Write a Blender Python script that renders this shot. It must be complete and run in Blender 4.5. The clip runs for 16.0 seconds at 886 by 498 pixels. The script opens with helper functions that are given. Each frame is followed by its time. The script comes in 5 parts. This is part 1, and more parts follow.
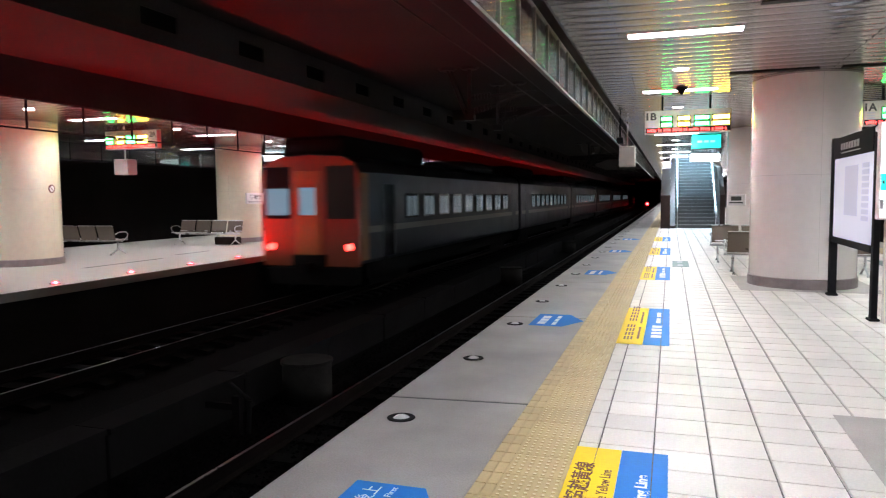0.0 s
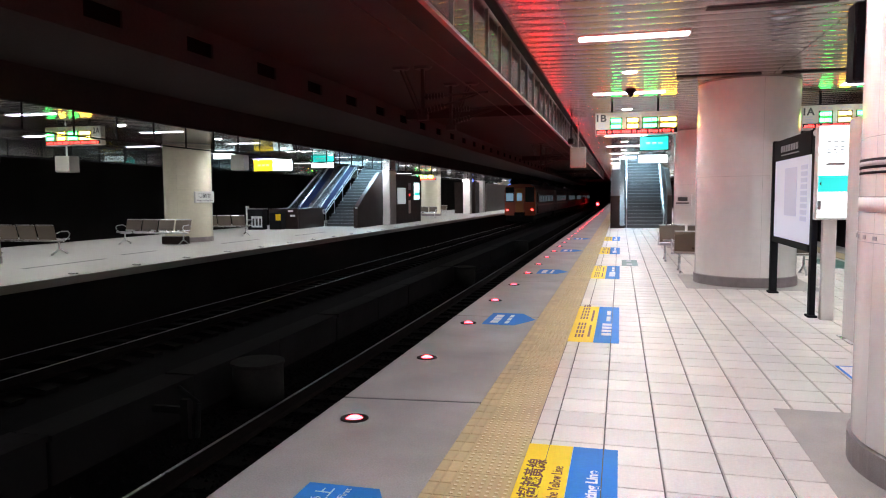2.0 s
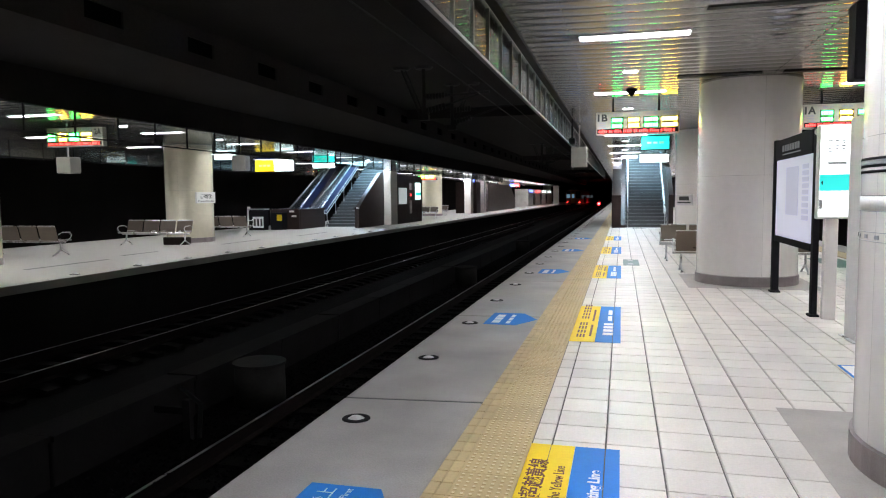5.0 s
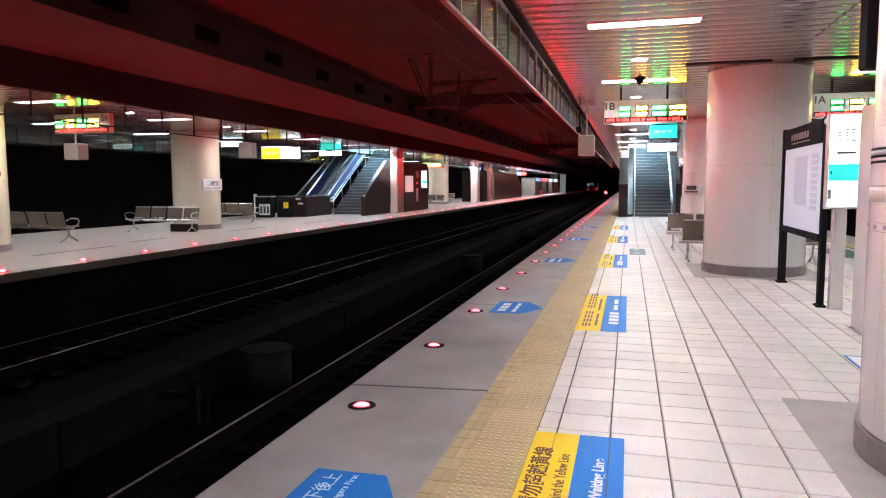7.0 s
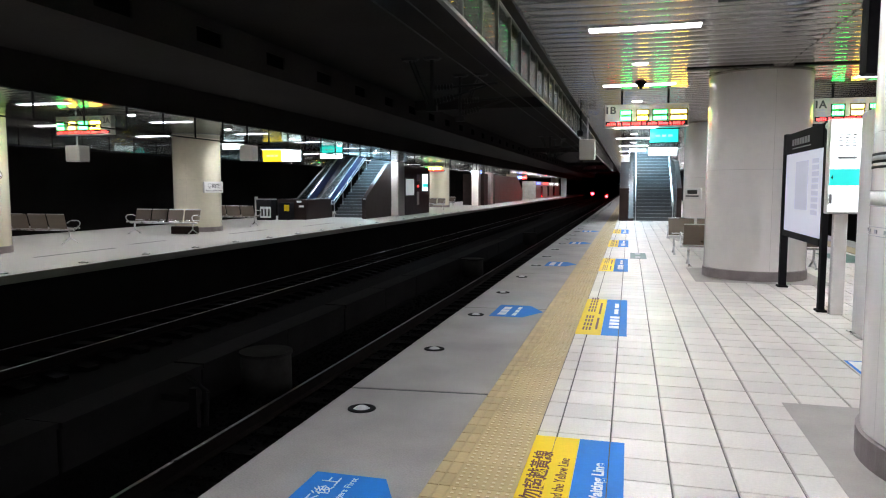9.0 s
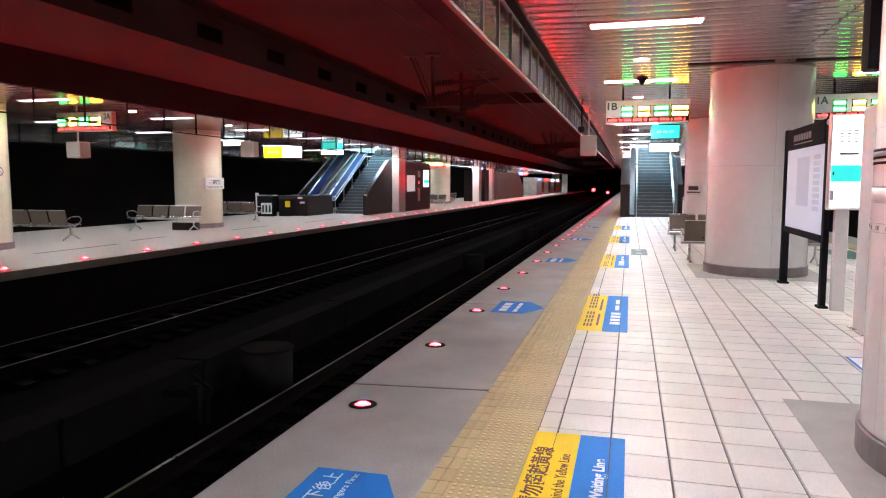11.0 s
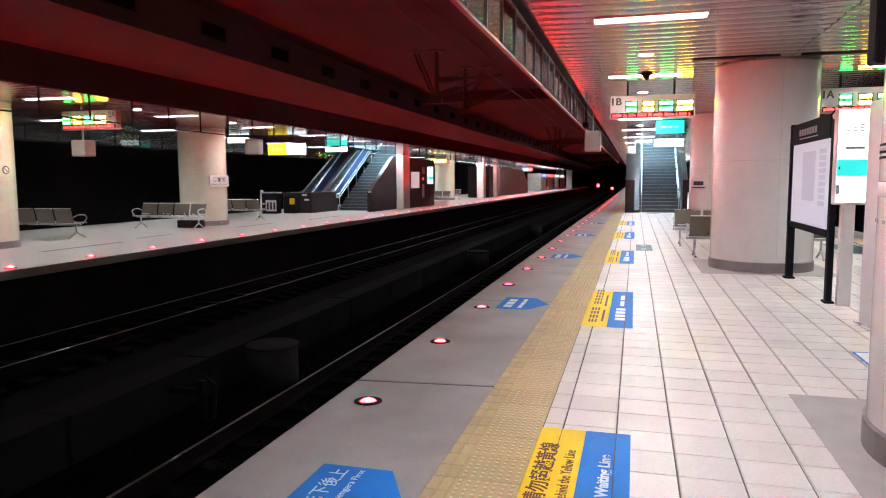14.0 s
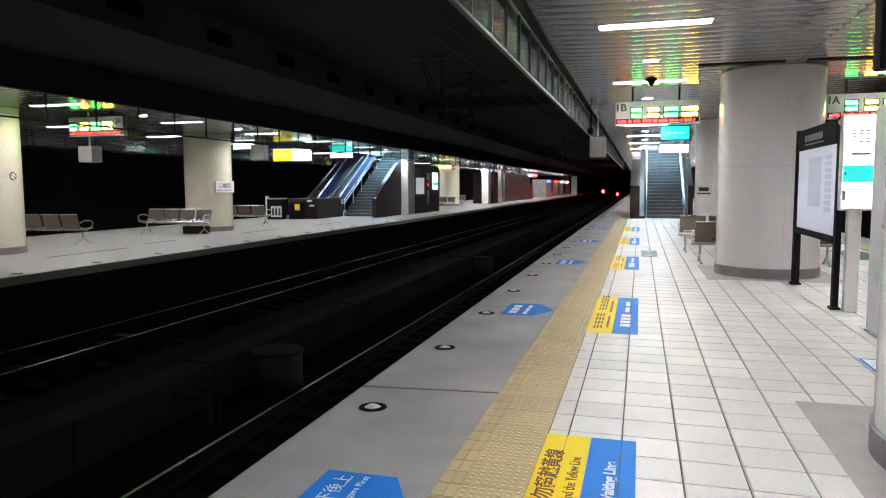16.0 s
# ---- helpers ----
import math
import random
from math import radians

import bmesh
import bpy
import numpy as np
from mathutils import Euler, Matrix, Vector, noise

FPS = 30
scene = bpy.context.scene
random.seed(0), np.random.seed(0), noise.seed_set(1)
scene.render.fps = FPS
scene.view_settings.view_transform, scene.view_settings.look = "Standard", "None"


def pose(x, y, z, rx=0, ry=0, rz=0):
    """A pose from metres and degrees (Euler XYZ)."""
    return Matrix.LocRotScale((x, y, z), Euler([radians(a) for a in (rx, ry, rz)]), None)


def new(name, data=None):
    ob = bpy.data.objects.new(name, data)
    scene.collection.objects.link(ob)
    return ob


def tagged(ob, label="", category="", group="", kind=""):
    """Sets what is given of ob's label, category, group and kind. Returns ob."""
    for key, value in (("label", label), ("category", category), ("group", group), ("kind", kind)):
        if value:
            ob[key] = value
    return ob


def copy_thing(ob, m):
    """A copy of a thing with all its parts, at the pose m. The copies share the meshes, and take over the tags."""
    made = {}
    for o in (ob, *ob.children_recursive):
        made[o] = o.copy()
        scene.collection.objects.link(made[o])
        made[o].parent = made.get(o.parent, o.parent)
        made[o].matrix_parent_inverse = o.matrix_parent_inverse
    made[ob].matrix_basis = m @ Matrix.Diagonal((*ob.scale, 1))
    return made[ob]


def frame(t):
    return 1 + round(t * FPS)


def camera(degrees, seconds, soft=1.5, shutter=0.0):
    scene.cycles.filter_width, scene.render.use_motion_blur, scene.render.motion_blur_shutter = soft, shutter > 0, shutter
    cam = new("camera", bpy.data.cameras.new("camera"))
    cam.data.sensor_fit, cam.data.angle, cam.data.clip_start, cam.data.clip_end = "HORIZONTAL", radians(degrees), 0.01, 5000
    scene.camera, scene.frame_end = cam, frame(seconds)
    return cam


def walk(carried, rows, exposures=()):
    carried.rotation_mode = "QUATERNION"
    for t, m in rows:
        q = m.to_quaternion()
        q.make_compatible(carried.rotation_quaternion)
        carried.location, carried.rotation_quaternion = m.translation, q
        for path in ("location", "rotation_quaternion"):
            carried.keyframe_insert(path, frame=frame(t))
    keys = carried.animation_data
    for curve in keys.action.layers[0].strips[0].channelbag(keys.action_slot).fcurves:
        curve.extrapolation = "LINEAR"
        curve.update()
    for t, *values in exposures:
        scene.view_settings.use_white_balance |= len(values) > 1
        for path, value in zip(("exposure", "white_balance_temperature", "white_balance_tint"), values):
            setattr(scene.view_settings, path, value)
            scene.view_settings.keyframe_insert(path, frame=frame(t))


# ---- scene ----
cam = camera(65.3, 16.0, soft=1.1, shutter=0.5)

# the camera stands by one of the pillars and only turns in the hand
EYE = (0.0, 0.0, 1.55)
TURNS = [
    (0.0, 18.194, -4.241, 0.592),
    (0.5, 16.679, -4.322, 0.617),
    (1.0, 15.847, -4.406, 0.547),
    (1.5, 14.726, -4.359, 0.324),
    (2.0, 14.344, -4.310, 0.369),
    (2.5, 14.244, -4.186, 0.511),
    (3.0, 14.171, -4.410, 0.501),
    (3.5, 14.459, -4.301, 0.561),
    (4.0, 14.259, -4.280, 0.431),
    (6.5, 14.975, -4.888, 0.557),
    (7.0, 14.969, -5.282, 0.244),
    (7.5, 15.206, -5.173, 0.123),
    (8.0, 15.049, -5.117, -0.023),
    (8.5, 15.276, -4.942, 0.010),
    (9.0, 15.038, -5.005, 0.033),
    (11.5, 15.142, -5.544, 0.079),
    (12.0, 15.222, -5.754, 0.175),
    (12.5, 15.486, -5.724, 0.236),
    (13.0, 15.135, -5.640, 0.219),
    (13.5, 15.532, -5.679, 0.273),
    (14.0, 15.469, -5.611, 0.320),
    (14.5, 15.996, -5.475, 0.336),
    (15.0, 16.108, -5.270, 0.475),
    (15.5, 15.734, -4.977, 0.452),
    (16.0, 15.868, -5.122, 0.327),
]
walk(cam, [(t, pose(*EYE, 90 + pitch, roll, yaw)) for t, yaw, pitch, roll in TURNS], [(0.0, 0.25), (0.5, 0.2), (1.0, 0.1), (1.5, 0.0), (16.0, 0.0)])

# ---- plan, in metres: y runs along the tracks, z = 0 is the platform ----
NEAR_EDGE, NEAR_BACK = -2.05, 6.35
FAR_EDGE, FAR_BACK = -10.75, -19.4
CEIL, GLASS_LOW = 3.5, 2.93
ROOF = 5.0
RAIL = -1.05
BED = -1.36
Y0, Y1 = -14.0, 175.0
NEAR_RED, FAR_RED = 3700.0, 9500.0
TUBE = 112.0

# ---- world: a dark underground hall ----
world = bpy.data.worlds.new("world")
scene.world = world
world.use_nodes = True
world.node_tree.nodes["Background"].inputs[0].default_value = (0.5, 0.55, 0.65, 1)
world.node_tree.nodes["Background"].inputs[1].default_value = 0.0


# ---- materials ----
def mat(name, color, rough=0.6, metal=0.0, vary=0.25, fine=40.0, coarse=1.3, bump=0.15, tint=None, rand=0.0, emit=None, power=0.0, spec=0.5):
    m = bpy.data.materials.new(name)
    m.use_nodes = True
    nt = m.node_tree
    b = nt.nodes["Principled BSDF"]
    b.inputs["Roughness"].default_value = rough
    b.inputs["Metallic"].default_value = metal
    b.inputs["Specular IOR Level"].default_value = spec
    if emit:
        b.inputs["Base Color"].default_value = (*color, 1)
        b.inputs["Emission Color"].default_value = (*emit, 1)
        b.inputs["Emission Strength"].default_value = power
        return m
    tc = nt.nodes.new("ShaderNodeTexCoord")
    n1 = nt.nodes.new("ShaderNodeTexNoise")
    n1.inputs["Scale"].default_value = coarse
    n1.inputs["Detail"].default_value = 5
    n2 = nt.nodes.new("ShaderNodeTexNoise")
    n2.inputs["Scale"].default_value = fine
    n2.inputs["Detail"].default_value = 4
    geo = nt.nodes.new("ShaderNodeNewGeometry")
    for n in (n1, n2):
        nt.links.new(geo.outputs["Position"], n.inputs["Vector"])
    mul = nt.nodes.new("ShaderNodeMath")
    mul.operation = "MULTIPLY_ADD"
    nt.links.new(n2.outputs["Fac"], mul.inputs[0])
    mul.inputs[1].default_value = 0.45
    nt.links.new(n1.outputs["Fac"], mul.inputs[2])
    ramp = nt.nodes.new("ShaderNodeMapRange")
    ramp.inputs["From Min"].default_value = 0.45
    ramp.inputs["From Max"].default_value = 1.0
    nt.links.new(mul.outputs[0], ramp.inputs["Value"])
    mix = nt.nodes.new("ShaderNodeMix")
    mix.data_type = "RGBA"
    dark = tint if tint else tuple(c * (1 - vary) for c in color)
    light = tuple(min(1, c * (1 + vary * 0.6)) for c in color)
    mix.inputs["A"].default_value = (*dark, 1)
    mix.inputs["B"].default_value = (*light, 1)
    nt.links.new(ramp.outputs[0], mix.inputs["Factor"])
    out = mix.outputs["Result"]
    if rand:
        oi = nt.nodes.new("ShaderNodeObjectInfo")
        add = nt.nodes.new("ShaderNodeMath")
        add.operation = "ADD"
        nt.links.new(oi.outputs["Random"], add.inputs[0])
        nt.links.new(geo.outputs["Random Per Island"], add.inputs[1])
        fr = nt.nodes.new("ShaderNodeMath")
        fr.operation = "FRACT"
        nt.links.new(add.outputs[0], fr.inputs[0])
        mr = nt.nodes.new("ShaderNodeMapRange")
        mr.inputs["To Min"].default_value = 1 - rand
        mr.inputs["To Max"].default_value = 1.0
        nt.links.new(fr.outputs[0], mr.inputs["Value"])
        hs = nt.nodes.new("ShaderNodeHueSaturation")
        nt.links.new(mr.outputs[0], hs.inputs["Value"])
        nt.links.new(out, hs.inputs["Color"])
        out = hs.outputs["Color"]
    nt.links.new(out, b.inputs["Base Color"])
    rr = nt.nodes.new("ShaderNodeMapRange")
    rr.inputs["To Min"].default_value = max(0.03, rough - 0.1)
    rr.inputs["To Max"].default_value = min(1, rough + 0.12)
    nt.links.new(n1.outputs["Fac"], rr.inputs["Value"])
    nt.links.new(rr.outputs[0], b.inputs["Roughness"])
    if bump:
        bp = nt.nodes.new("ShaderNodeBump")
        bp.inputs["Strength"].default_value = bump
        bp.inputs["Distance"].default_value = 0.01
        nt.links.new(n2.outputs["Fac"], bp.inputs["Height"])
        nt.links.new(bp.outputs[0], b.inputs["Normal"])
    return m


def glow(name, color, power):
    return mat(name, color, 0.4, emit=color, power=power)


def pane(name, dust, tint=(0.9, 0.94, 0.95)):
    m = bpy.data.materials.new(name)
    m.use_nodes = True
    nt = m.node_tree
    nt.nodes.remove(nt.nodes["Principled BSDF"])
    out = nt.nodes["Material Output"]
    tr = nt.nodes.new("ShaderNodeBsdfTransparent")
    tr.inputs[0].default_value = (*tint, 1)
    df = nt.nodes.new("ShaderNodeBsdfDiffuse")
    df.inputs[0].default_value = (0.6, 0.6, 0.58, 1)
    gl = nt.nodes.new("ShaderNodeBsdfGlossy")
    gl.inputs["Roughness"].default_value = 0.06
    lw = nt.nodes.new("ShaderNodeLayerWeight")
    lw.inputs[0].default_value = 0.5
    pw = nt.nodes.new("ShaderNodeMath")
    pw.operation = "POWER"
    nt.links.new(lw.outputs["Facing"], pw.inputs[0])
    pw.inputs[1].default_value = 4.0
    fr = nt.nodes.new("ShaderNodeMapRange")
    fr.inputs["To Min"].default_value = 0.04
    fr.inputs["To Max"].default_value = 0.85
    nt.links.new(pw.outputs[0], fr.inputs["Value"])
    m1 = nt.nodes.new("ShaderNodeMixShader")
    m1.inputs[0].default_value = dust
    nt.links.new(tr.outputs[0], m1.inputs[1])
    nt.links.new(df.outputs[0], m1.inputs[2])
    m2 = nt.nodes.new("ShaderNodeMixShader")
    nt.links.new(fr.outputs[0], m2.inputs[0])
    nt.links.new(m1.outputs[0], m2.inputs[1])
    nt.links.new(gl.outputs[0], m2.inputs[2])
    nt.links.new(m2.outputs[0], out.inputs[0])
    return m


M_TILE = mat("glazed floor tile", (0.71, 0.665, 0.603), 0.42, vary=0.2, fine=60, coarse=0.9, bump=0.05, rand=0.14)
M_GROUT = mat("dark grout", (0.12, 0.11, 0.1), 0.9)
M_EDGE = mat("worn granolithic concrete", (0.325, 0.308, 0.29), 0.5, vary=0.42, fine=90, coarse=1.1, bump=0.1)
M_TACT = mat("yellow tactile tile", (0.52, 0.405, 0.2), 0.55, vary=0.18, fine=50, coarse=1.5, bump=0.08, rand=0.15)
M_DOT = mat("pale tactile dot", (0.68, 0.58, 0.36), 0.5, vary=0.15, bump=0.05)
M_PATCH = mat("grey terrazzo", (0.37, 0.34, 0.305), 0.5, vary=0.25, fine=120, coarse=2)
M_FARFLOOR = mat("pale terrazzo floor", (0.315, 0.3, 0.262), 0.45, vary=0.18, fine=30, coarse=0.6)
# roof, duct and beams: the concrete is coloured darker to hold the overhead shade
M_DARKCON = mat("shade-dark tunnel concrete", (0.034, 0.031, 0.031), 0.9, spec=0.15, vary=0.35, fine=14, coarse=0.5, bump=0.3)
M_BEAM = mat("shade-dark edge beam concrete", (0.03, 0.0275, 0.0275), 0.9, vary=0.35, fine=14, coarse=0.5, bump=0.3, spec=0.1)
M_HOLE = mat("black for vent shade", (0.004, 0.004, 0.004), 1.0, bump=0, spec=0.0)
# tunnel walls and platform bodies: shade painted in as a near-black colour
M_SHADEWALL = mat("shade-dark side wall", (0.012, 0.0105, 0.01), 0.95, spec=0.02, vary=0.4, fine=12, coarse=0.4, bump=0.3)
# track-level colours are near black: the shade down there is put into them
M_CURB = mat("shade-dark trough concrete", (0.009, 0.0083, 0.0083), 0.95, spec=0.02, vary=0.4, fine=18, coarse=1.2, bump=0.3)
M_DRUM = mat("shade-dark weathered drum concrete", (0.017, 0.016, 0.0148), 0.95, spec=0.03, vary=0.4, fine=18, coarse=3, bump=0.3)
M_BALLAST = mat("shade-dark ballast stone", (0.0042, 0.004, 0.0041), 0.98, spec=0.01, vary=0.5, fine=25, coarse=3, bump=0.6, rand=0.5)
M_SLEEPER = mat("shade-dark concrete sleeper", (0.005, 0.0047, 0.0046), 0.95, spec=0.02, vary=0.35)
M_RAILSIDE = mat("shade-dark rusty rail web", (0.007, 0.005, 0.0045), 0.9, spec=0.04, vary=0.4)
M_RAILTOP = mat("polished rail head", (0.12, 0.118, 0.125), 0.3, 1.0, vary=0.15)
M_CEIL = mat("lacquered metal ceiling slats", (0.34, 0.325, 0.32), 0.13, 0.72, vary=0.06, fine=20, coarse=0.4, bump=0.0)
M_GAP = mat("dark ceiling gap", (0.03, 0.03, 0.03), 0.8)
M_ENAMEL = mat("cream enamel panel", (0.85, 0.81, 0.77), 0.13, vary=0.06, fine=8, coarse=0.5, bump=0.01)
M_AGED = mat("aged yellowish enamel panel", (0.72, 0.67, 0.52), 0.16, vary=0.1, fine=8, coarse=0.5, bump=0.01)
M_SKIRT = mat("grey granite skirting", (0.26, 0.22, 0.215), 0.5, vary=0.3, fine=140, coarse=4)
M_BLACK = mat("black lacquered metal", (0.012, 0.012, 0.014), 0.7, 0.0, vary=0.2, spec=0.05)
M_MULL = mat("dull grey aluminium frame", (0.2, 0.2, 0.2), 0.45, 0.7, vary=0.15)
M_BOX = mat("grey beige speaker case", (0.22, 0.21, 0.185), 0.5, vary=0.1)
M_SIGNCASE = mat("cream sign housing", (0.4, 0.38, 0.32), 0.45, vary=0.08)
M_STEEL = mat("brushed stainless steel", (0.6, 0.6, 0.6), 0.28, 1.0, vary=0.12, fine=70, coarse=3)
M_SEAT = mat("bronze perforated steel seat", (0.15, 0.12, 0.095), 0.3, 0.5, vary=0.2, fine=90)
M_WHITE = mat("white painted metal", (0.75, 0.74, 0.72), 0.4, vary=0.08)
M_GRANITE = mat("polished brown granite", (0.03, 0.019, 0.017), 0.35, vary=0.3, fine=120, coarse=3, spec=0.14, bump=0.0)
M_STEP = mat("grey granite stair tread", (0.2, 0.215, 0.225), 0.45, vary=0.25, fine=80, coarse=3)
M_RISER = mat("dark stair riser", (0.055, 0.058, 0.062), 0.5)
M_GLASS = pane("smoke barrier glass", 0.06)
M_CLEAR = pane("clear balustrade glass", 0.02)
M_YELLOW = mat("yellow floor film", (0.85, 0.6, 0.01), 0.55, spec=0.25, vary=0.08, bump=0.02)
M_BLUE = mat("blue floor film", (0.02, 0.2, 0.62), 0.6, spec=0.2, vary=0.12, bump=0.02)
M_INK = mat("dark red ink", (0.12, 0.01, 0.01), 0.5)
M_WINK = mat("white ink", (0.8, 0.8, 0.8), 0.5)
M_BINK = mat("black ink", (0.03, 0.03, 0.03), 0.5)
M_GINK = mat("pale grey ink", (0.35, 0.36, 0.38), 0.5)
M_TUBE = glow("fluorescent tube light", (0.96, 0.98, 1.06), TUBE)
M_DOWN = glow("downlight", (1.0, 0.97, 0.93), 70)
M_RED = glow("lit red lens rim", (1.0, 0.035, 0.045), 22.0)
M_BEAM_NEAR = glow("red beam emitter", (1.0, 0.0011, 0.0015), NEAR_RED)
M_BEAM_FAR = glow("strong red beam emitter", (1.0, 0.0011, 0.0015), FAR_RED)
M_LENS = mat("unlit frosted lens", (0.62, 0.63, 0.62), 0.25, vary=0.1)
M_GREEN_L = glow("green letter display", (0.04, 1.0, 0.13), 24.0)
M_WHITE_L = glow("white letter display", (1.0, 0.6, 0.06), 32.0)
M_RED_L = glow("red letter display", (1.0, 0.03, 0.025), 8.0)
M_TEAL_S = glow("teal lit sign", (0.02, 0.62, 0.5), 1.6)
M_WHITE_S = glow("white lit sign", (0.85, 1.0, 1.0), 3.5)
M_YEL_S = glow("yellow lit sign", (1.0, 0.72, 0.02), 2.2)
M_MAP = glow("backlit map poster", (0.6, 0.615, 0.74), 0.42)
M_STATION = glow("backlit station name panel", (0.9, 0.97, 0.97), 2.2)
M_TEAL_P = glow("backlit teal band", (0.02, 0.55, 0.5), 1.2)
M_TRAIN = mat("blue grey train body", (0.019, 0.023, 0.029), 0.4, 0.2, vary=0.2, fine=20, coarse=0.8)
M_ORANGE = mat("orange train end paint", (0.2, 0.03, 0.003), 0.4, vary=0.15)
M_AMBER = mat("amber train end paint", (0.27, 0.085, 0.005), 0.35, vary=0.15)
M_CREAM = mat("cream train stripe", (0.2, 0.185, 0.15), 0.4, vary=0.15)
M_UNDER = mat("black underframe", (0.008, 0.008, 0.008), 0.9, spec=0.05)
M_CABIN = mat("lit cabin window", (0.02, 0.03, 0.04), 0.2, emit=(0.3, 0.5, 0.66), power=0.42)
M_PANEREFL = mat("glow for window reflection", (0.02, 0.03, 0.04), 0.2, emit=(0.45, 0.58, 0.66), power=0.13)
M_DARKWIN = mat("dark window glass", (0.01, 0.011, 0.014), 0.1, vary=0.1, bump=0.0, spec=0.2)
M_TAIL = glow("red tail lamp", (1.0, 0.028, 0.022), 16)
M_SIGNAL = glow("red signal lens", (1.0, 0.012, 0.018), 55)
M_RUBBER = mat("black rubber handrail", (0.02, 0.02, 0.022), 0.5)
M_ESC = mat("blue escalator panel", (0.015, 0.03, 0.12), 0.35, 0.2)


# ---- mesh helpers ----
def bx(bm, x0, x1, y0, y1, z0, z1, mi=0, m=None):
    v = [bm.verts.new(m @ Vector(p) if m else p) for p in ((x0, y0, z0), (x1, y0, z0), (x1, y1, z0), (x0, y1, z0), (x0, y0, z1), (x1, y0, z1), (x1, y1, z1), (x0, y1, z1))]
    for f in ((3, 2, 1, 0), (4, 5, 6, 7), (0, 1, 5, 4), (1, 2, 6, 5), (2, 3, 7, 6), (3, 0, 4, 7)):
        bm.faces.new([v[i] for i in f]).material_index = mi


def rbx(bm, x0, x1, y0, y1, z0, z1, r=0.01, seg=2, m=None):
    """A box with rounded edges."""
    t = bmesh.new()
    bx(t, x0, x1, y0, y1, z0, z1)
    bmesh.ops.bevel(t, geom=t.edges[:], offset=r, segments=seg, affect="EDGES", profile=0.5)
    if m:
        t.transform(m)
    join(bm, t)


def join(bm, other):
    me = bpy.data.meshes.new("tmp")
    other.to_mesh(me)
    other.free()
    bm.from_mesh(me)
    bpy.data.meshes.remove(me)


def cyl(bm, x, y, z0, z1, r, seg=24, r2=None, m=None):
    t = bmesh.new()
    bmesh.ops.create_cone(t, cap_ends=True, segments=seg, radius1=r, radius2=r if r2 is None else r2, depth=z1 - z0)
    t.transform(Matrix.Translation((x, y, (z0 + z1) / 2)))
    if m:
        t.transform(m)
    join(bm, t)


def rod(bm, a, b, r=0.02, seg=8):
    a, b = Vector(a), Vector(b)
    q = (b - a).to_track_quat("Z", "Y").to_matrix().to_4x4()
    t = bmesh.new()
    bmesh.ops.create_cone(t, cap_ends=True, segments=seg, radius1=r, radius2=r, depth=(b - a).length)
    t.transform(Matrix.Translation((a + b) / 2) @ q)
    join(bm, t)


def prism(bm, pts, x0, x1):
    """A polygon in the y-z plane drawn out from x0 to x1."""
    a = [bm.verts.new((x0, y, z)) for y, z in pts]
    b = [bm.verts.new((x1, y, z)) for y, z in pts]
    n = len(pts)
    bm.faces.new(a)
    bm.faces.new(b[::-1])
    for i in range(n):
        bm.faces.new([a[i], b[i], b[(i + 1) % n], a[(i + 1) % n]])
    bmesh.ops.recalc_face_normals(bm, faces=bm.faces[:])


def section(bm, pts, y0, y1):
    """A polygon in the x-z plane drawn out from y0 to y1."""
    a = [bm.verts.new((x, y0, z)) for x, z in pts]
    b = [bm.verts.new((x, y1, z)) for x, z in pts]
    n = len(pts)
    bm.faces.new(a)
    bm.faces.new(b[::-1])
    for i in range(n):
        bm.faces.new([a[i], b[i], b[(i + 1) % n], a[(i + 1) % n]])
    bmesh.ops.recalc_face_normals(bm, faces=bm.faces[:])


def made(name, bm, material, smooth=False):
    me = bpy.data.meshes.new(name)
    bm.to_mesh(me)
    bm.free()
    for m in material if isinstance(material, (list, tuple)) else [material]:
        me.materials.append(m)
    if smooth:
        for p in me.polygons:
            p.use_smooth = len(p.vertices) == 4
    return new(name, me)


def part(name, bm, material, parent, label="", smooth=False):
    ob = made(name, bm, material, smooth)
    ob.parent = parent
    if label:
        ob["label"] = label
    return ob


def piece(name, mesh, parent, m):
    ob = new(name, mesh)
    ob.parent = parent
    ob.matrix_basis = m
    return ob


def thing(name, m, label, category, group="", kind=""):
    ob = new(name)
    ob.matrix_basis = m
    return tagged(ob, label, category, group, kind)


def setting(name, bm, material, label, category="structure"):
    return tagged(made(name, bm, material), label, category, kind="structure")


def writing(name, text, size, m, material, parent, bold=0.0, box=None):
    """A line of text as a flat mesh under its thing; box: its length and height in metres."""
    cu = bpy.data.curves.new(name, "FONT")
    cu.body, cu.size, cu.align_x, cu.align_y, cu.offset = text, size, "CENTER", "CENTER", bold
    cu.extrude = 0.0008
    tmp = bpy.data.objects.new(name, cu)
    scene.collection.objects.link(tmp)
    me = bpy.data.meshes.new_from_object(tmp.evaluated_get(bpy.context.evaluated_depsgraph_get()))
    bpy.data.objects.remove(tmp)
    me.materials.clear()
    me.materials.append(material)
    if box and len(me.vertices):
        lo = [min(v.co[i] for v in me.vertices) for i in (0, 1)]
        hi = [max(v.co[i] for v in me.vertices) for i in (0, 1)]
        mid = [(lo[i] + hi[i]) / 2 for i in (0, 1)]
        me.transform(Matrix.Diagonal((box[0] / max(1e-3, hi[0] - lo[0]), box[1] / max(1e-3, hi[1] - lo[1]), 1, 1)) @ Matrix.Translation((-mid[0], -mid[1], 0)))
    ob = new(name, me)
    ob.parent = parent
    ob.matrix_basis = m
    return ob


